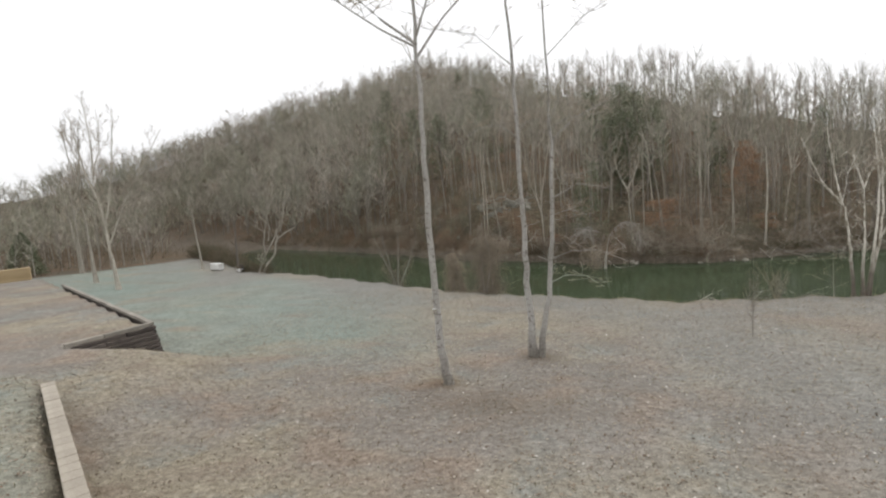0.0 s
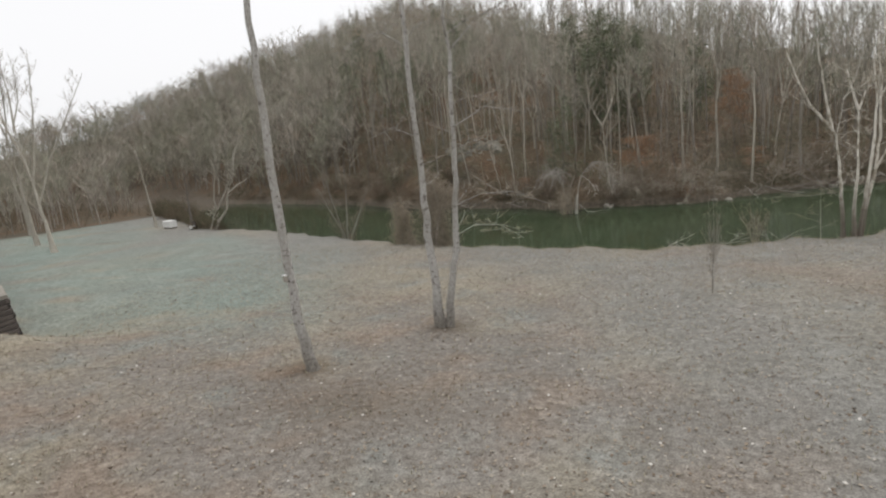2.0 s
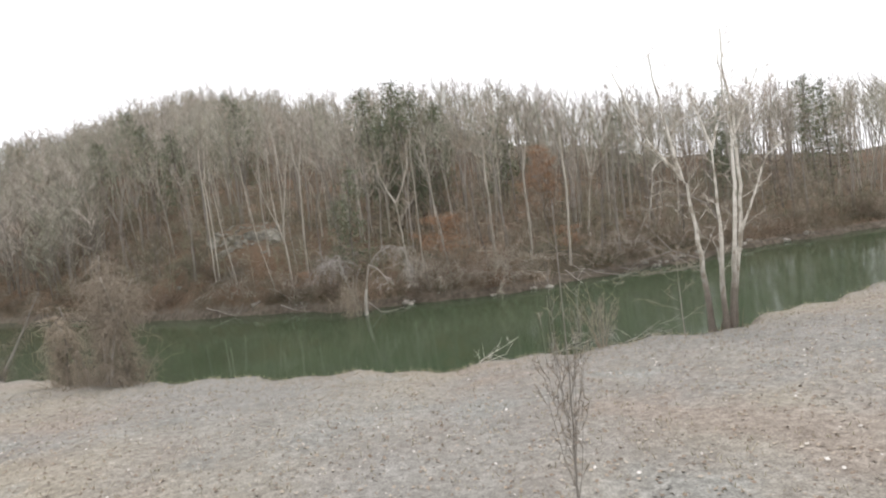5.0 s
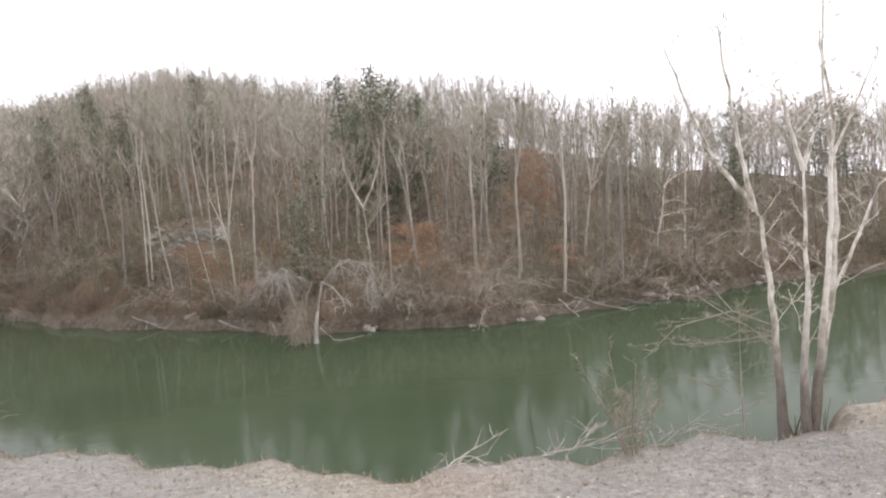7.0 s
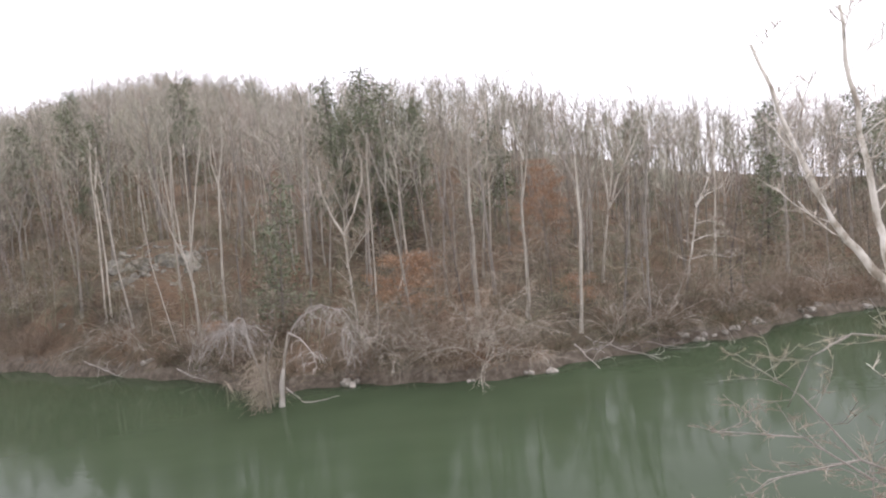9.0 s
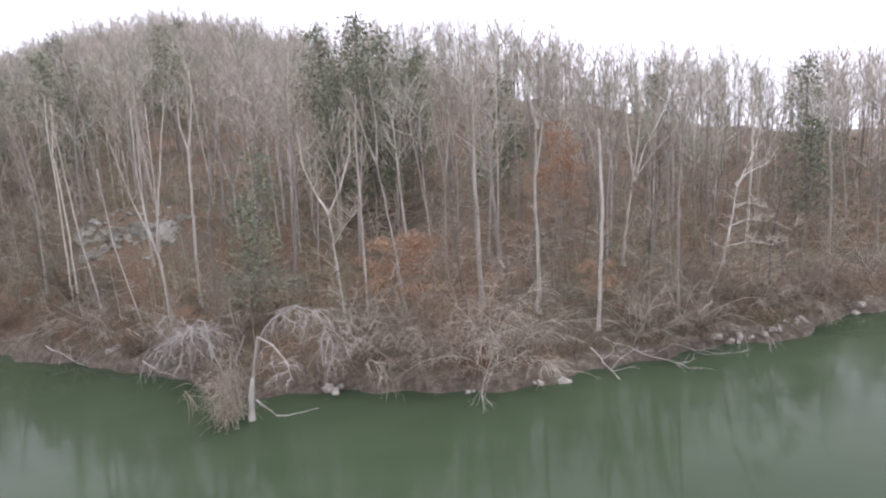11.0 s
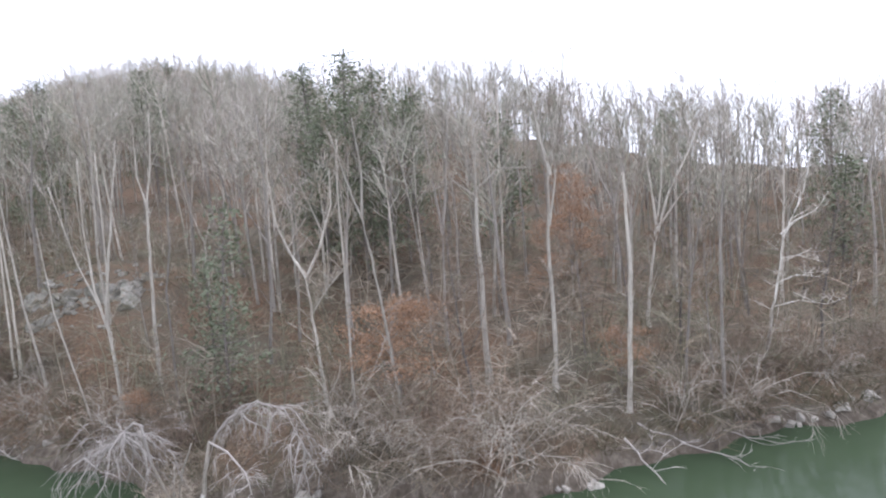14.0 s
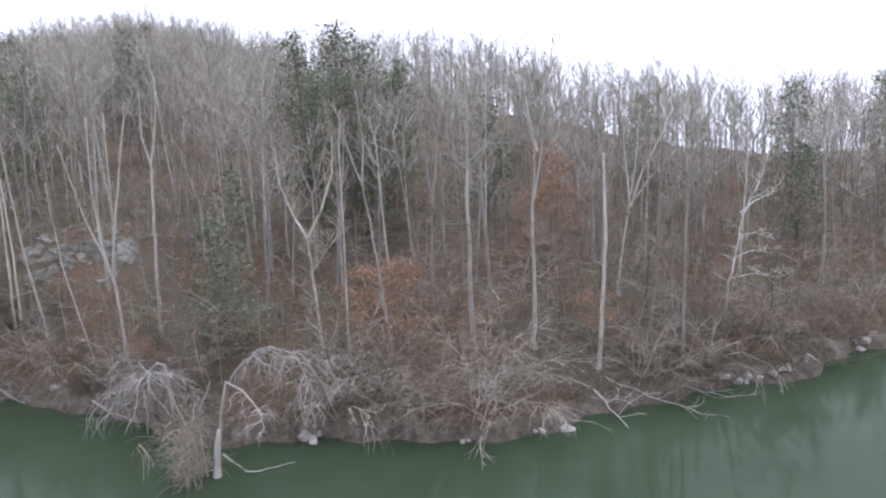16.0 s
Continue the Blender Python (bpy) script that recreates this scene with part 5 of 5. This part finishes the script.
stand("leaning_tree", stems_tree(146, [[(0.0, 0.0, -0.3), (0.29, 0.2, 0.9), (0.9, 0.63, 2.3)], [(0.9, 0.63, 2.2), (0.78, 0.54, 3.4), (1.07, 0.74, 5.4), (1.56, 1.08, 8.0), (1.64, 1.14, 10.2)], [(0.9, 0.63, 2.3), (1.64, 1.14, 3.6), (2.54, 1.77, 5.6), (2.95, 2.05, 7.4), (4.1, 2.85, 10.4)], [(0.25, 0.17, -0.3), (0.9, 0.63, 0.9), (1.8, 1.25, 2.2), (2.13, 1.48, 4.0), (2.87, 1.99, 5.9), (3.2, 2.22, 8.0), (4.26, 2.96, 10.6)], [(2.13, 1.48, 4.0), (3.12, 2.17, 4.8), (4.35, 3.02, 5.5), (5.41, 3.76, 7.6), (5.9, 4.1, 9.4)], [(1.31, 0.91, 4.0), (1.56, 1.08, 5.6), (1.23, 0.85, 7.0), (2.3, 1.6, 9.6)]], [0.17, 0.1, 0.12, 0.2, 0.1, 0.08], 9, 2.0, 0.6, BARK_PALE, TWIG_PALE, 3, 0.4, thin=0.02), -37.0, 55.9, "pale many-stemmed leafless tree leaning out over the river", group="trees at the end of the lawn")
driftwood("driftwood", 14.5, 34.2, 0.0, [(-3.2, -0.4, 0.2), (-1, 0.2, 0.35), (1.0, 0.3, 0.5), (2.6, 0.2, 1.1)], 0.028, "grey fallen limb lying along the water's edge", 13, 151, 1.0)
driftwood("driftwood", 17.8, 34.6, 0.0, [(-1.8, -0.4, 0.25), (0, 0.2, 0.3), (1.4, 0.4, 1.0)], 0.024, "grey fallen limb lying along the water's edge", 10, 152, 1.0)
driftwood("driftwood", 11.4, 33.4, 0.1, [(-0.6, -0.3, 0.3), (0.3, 0.2, 0.5), (1.2, 0.6, 0.9)], 0.04, "bare branch lying on the crumbling bank", 6, 153)


def evergreen_shrub(x, y, tall, seed):
    """A dense dark cone of small leaves."""
    rng = random.Random(seed)
    stem, cover = Lump(), Lump()
    stem.tube([(0, 0, -0.1), (0.02, 0, tall * 0.5), (0, 0, tall * 0.95)], (0.07, 0.05, 0.015), 6)
    for _ in range(2600):
        t = rng.random() ** 1.2
        w, r = rng.uniform(0, 6.28), tall * 0.42 * (1 - t) ** 0.7 * rng.uniform(0.55, 1.08)
        cover.leaf(Vector((r * math.cos(w), r * math.sin(w), 0.05 + t * tall)), (math.cos(w), math.sin(w), rng.gauss(0.4, 0.5)), (rng.gauss(0, 1), rng.gauss(0, 1), 1), rng.uniform(0.16, 0.4))
    plant("evergreen_shrub", (stem.mesh("stem", BARK_DARK), cover.mesh("foliage", NEEDLES)), x, y, "dense dark green conical shrub at the lawn's edge", "shrub")


evergreen_shrub(-77.6, 57.5, 6.4, 191)


def bank_shrub(x, y, seed):
    rng = random.Random(seed)
    stems, girths = [], []
    for k in range(8):
        w, r, h = k * 0.785 + rng.uniform(-0.2, 0.2), rng.uniform(0.5, 1.4), rng.uniform(1.3, 2.5)
        c, s = math.cos(w), math.sin(w)
        stems.append([(c * 0.1, s * 0.1, -0.2), (c * r * 0.4, s * r * 0.4, h * 0.4), (c * r, s * r, h)])
        girths.append(rng.uniform(0.018, 0.03))
    meshes = stems_tree(seed, stems, girths, 7, 0.9, 0.5, TWIG, TWIG, 3, 0.25, 0.006, thin=0.006, fat=0.8)
    plant("bank_shrub", meshes, x, y, "grey many-stemmed leafless shrub at the lawn's river edge", "shrub")


bank_shrub(16.4, 33.5, 195)


# ---- walls, deck, chest ----
def timber_wall():
    """Stacked dark timbers that hold the raised lawn: a corner with a long leg and a short one."""
    rng = random.Random(161)
    ob = base_of("timber_retaining_wall", -16.4, 15.6, -0.1)
    n, h = 10, 0.2
    long_way, short_way = Vector((-24.1, 15.7, 0)).normalized(), Vector((-1.06, -3.55, 0)).normalized()
    for row in range(n):
        z, step = 2.3 + h * row, 0.115 * (n - 1 - row)
        cap = row == n - 1
        for way, out, length, first, lean in ((long_way, Vector((0.546, 0.838, 0)), 27.5, -step * 0.9, 0.01 * (n - 1 - row)), (short_way, Vector((0.958, -0.286, 0)), 4.2, 0.1, step)):
            p = first
            while p < length - 0.3:
                ln = min(rng.uniform(1.3, 2.5), length - p)
                bm = bmesh.new()
                bmesh.ops.create_cube(bm, size=1)
                for v in bm.verts:
                    v.co = Vector((v.co.x * (ln - 0.03), v.co.y * (0.25 if cap else 0.19), v.co.z * (h - 0.025)))
                bmesh.ops.bevel(bm, geom=bm.edges[:], offset=0.014, segments=1, affect="EDGES")
                me = bpy.data.meshes.new("timber")
                bm.to_mesh(me)
                bm.free()
                # the top course takes the paler timber, the courses below the dark one
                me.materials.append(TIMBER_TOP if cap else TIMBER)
                c = way * (p + ln / 2) + out * (lean + rng.uniform(-0.03, 0.03) - (0.03 if cap else 0)) + Vector((0, 0, z + h / 2))
                m = Matrix.Translation(c) @ Matrix.Rotation(math.atan2(way.y, way.x) + rng.gauss(0, 0.004), 4, "Z")
                part("timber", me, ob, "", m)
                p += ln
    tagged(ob, "stacked dark weathered timbers holding up a raised lawn", "retaining wall")


timber_wall()


def block_wall():
    rng = random.Random(171)
    a, b = Vector((-10.6, 4.95, 0)), Vector((0.6, -3.6, 0))
    way = (b - a).normalized()
    ob = base_of("block_garden_wall", a.x, a.y, 0)
    turn = Matrix.Rotation(math.atan2(way.y, way.x), 4, "Z")
    caps = [bevelled("cap_stone", -0.22, 0.22, -0.19, 0.19, -0.045, 0.045, 0.012, BLOCK) for _ in range(2)]
    blocks = bevelled("wall_block", -0.22, 0.22, -0.15, 0.15, -0.095, 0.095, 0.012, BLOCK)
    count = int((b - a).length / 0.45)
    for k in range(count):
        c = way * (0.45 * k + 0.22)
        part("cap_stone", caps[k % 2], ob, "", Matrix.Translation(c + Vector((0, 0, 4.8 + rng.uniform(-0.008, 0.008)))) @ turn @ Matrix.Rotation(rng.gauss(0, 0.012), 4, "Z"))
        for row in range(5):
            part("wall_block", blocks, ob, "", Matrix.Translation(c + way * (0.22 * (row % 2)) + Vector((0, 0, 4.655 - 0.2 * row))) @ turn)
    tagged(ob, "low tan concrete block wall with flat cap stones", "garden wall")


block_wall()


def deck_corner():
    """The corner of a raised timber deck's rail."""
    ob = base_of("timber_deck", -3.6, -0.7, 0)
    way = Vector((-3.2, -3.4, 0)).normalized()
    turn = Matrix.Rotation(math.atan2(way.y, way.x), 4, "Z")
    z0 = height(-3.8, -0.9)
    part("top_rail", bevelled("top_rail", -0.1, 5.0, -0.08, 0.08, -0.11, 0.11, 0.008, PLANK), ob, "", Matrix.Translation((0, 0, 8.92)) @ turn)
    part("bottom_rail", bevelled("bottom_rail", 1.1, 5.0, -0.05, 0.05, -0.05, 0.05, 0.006, PLANK), ob, "", Matrix.Translation((0, 0, 8.1)) @ turn)
    part("floor_boards", bevelled("floor_boards", 1.1, 5.0, -0.1, 2.4, -0.1, 0.1, 0.01, PLANK), ob, "", Matrix.Translation((0, 0, 7.85)) @ turn)
    for k in range(3):
        part("post", bevelled("post", -0.05, 0.05, -0.05, 0.05, z0 - 0.4, 8.81, 0.006, PLANK), ob, "", Matrix.Translation(way * (1.1 + 1.8 * k)) @ turn)
    for k in range(24):
        part("baluster", bevelled("baluster", -0.018, 0.018, -0.018, 0.018, 8.15, 8.81, 0.003, PLANK), ob, "", Matrix.Translation(way * (1.2 + 0.15 * k)) @ turn)
    tagged(ob, "corner of a raised deck rail in plain yellow lumber", "deck")


deck_corner()


def white_chest():
    z = height(-46.4, 60.2)
    ob = base_of("white_chest", -46.4, 60.2, z, radians(-25))
    part("body", bevelled("body", -1.15, 1.15, -0.4, 0.4, 0.12, 0.82, 0.04, WHITE_PAINT), ob)
    part("lid", bevelled("lid", -1.19, 1.19, -0.44, 0.44, 0.83, 0.97, 0.05, WHITE_PAINT), ob)
    for x in (-0.9, 0.9):
        for y in (-0.3, 0.3):
            part("foot", bevelled("foot", x - 0.06, x + 0.06, y - 0.06, y + 0.06, -0.1, 0.13, 0.01, TIMBER), ob)
    tagged(ob, "white box-shaped chest with a lid standing on the lawn", "chest")
    x, y = -40.9, 57.6
    z = height(x, y)
    seat = base_of("lawn_bench", x, y, z, radians(-30))
    for k in range(3):
        part("seat_slat", bevelled("seat_slat", -0.6, 0.6, -0.2 + 0.15 * k, -0.08 + 0.15 * k, 0.42, 0.46, 0.008, WHITE_PAINT), seat)
    part("apron", bevelled("apron", -0.6, 0.6, -0.24, -0.21, 0.16, 0.44, 0.008, WHITE_PAINT), seat)
    part("backrest", bevelled("backrest", -0.5, 0.5, 0.243, 0.29, 0.5, 1.0, 0.01, TIMBER), seat)
    for x in (-0.5, 0.5):
        for y, top in ((-0.16, 0.42), (0.2, 1.0)):
            part("leg", bevelled("leg", x - 0.04, x + 0.04, y - 0.04, y + 0.04, -0.1, top, 0.006, TIMBER), seat)
    tagged(seat, "small white bench with a dark timber back near the river", "bench")


white_chest()


# ---- litter on the lawn ----
def lawn_litter():
    rng = random.Random(181)
    leaves, blades = Lump(), Lump()
    n = 0
    while n < 38000:
        x, y = rng.uniform(-14, 28), -3 + 38 * rng.random() ** 1.35
        s = float(near_edge(x)) - y
        if s < 0.3:
            continue
        n += 1
        z = height(x, y) + rng.uniform(0.012, 0.03)
        w = rng.uniform(0, 6.28)
        leaves.leaf(Vector((x, y, z)), (math.cos(w), math.sin(w), rng.gauss(0, 0.25)), (rng.gauss(0, 0.35), rng.gauss(0, 0.35), 1), rng.uniform(0.04, 0.11))
    n = 0
    while n < 11000:
        x, y = rng.uniform(-15, 34), rng.uniform(-1, 38)
        s = float(near_edge(x)) - y
        if s < -0.3 or (s > 2 and rng.random() < 0.55):
            continue
        n += 1
        z = height(x, y) - 0.01
        for _ in range(3):
            p = Vector((x + rng.gauss(0, 0.06), y + rng.gauss(0, 0.06), z))
            h = rng.uniform(0.05, 0.13) * (1.8 if s < 0.6 else 1)
            lean = Vector((rng.gauss(0, 0.6), rng.gauss(0, 0.6), 1)).normalized() * h
            side_way = Vector((rng.gauss(0, 1), rng.gauss(0, 1), 0)).normalized() * 0.012
            i = len(blades.v)
            blades.v += [p - side_way, p + side_way, p + lean]
            blades.f.append((i, i + 1, i + 2))
    pale = Lump()
    for _ in range(950):
        x, y = rng.uniform(-6, 28), 3 + 28 * rng.random()
        w = rng.uniform(0, 6.28)
        pale.leaf(Vector((x, y, height(x, y) + 0.035)), (math.cos(w), math.sin(w), rng.gauss(0, 0.3)), (rng.gauss(0, 0.3), rng.gauss(0, 0.3), 1), rng.uniform(0.04, 0.1))
    tagged(new("pale_leaves", pale.mesh("pale_leaves", PALE_LEAF)), "bleached whitish sycamore leaves scattered over the lawn", "leaf litter", kind="stuff")
    tagged(new("fallen_leaves", leaves.mesh("fallen_leaves", FALLEN)), "dry brown and pale leaves strewn over the lawn", "leaf litter", kind="stuff")
    tagged(new("grass", blades.mesh("grass", BLADES)), "short dry winter grass tufts on the lawn", "grass", kind="stuff")


lawn_litter()
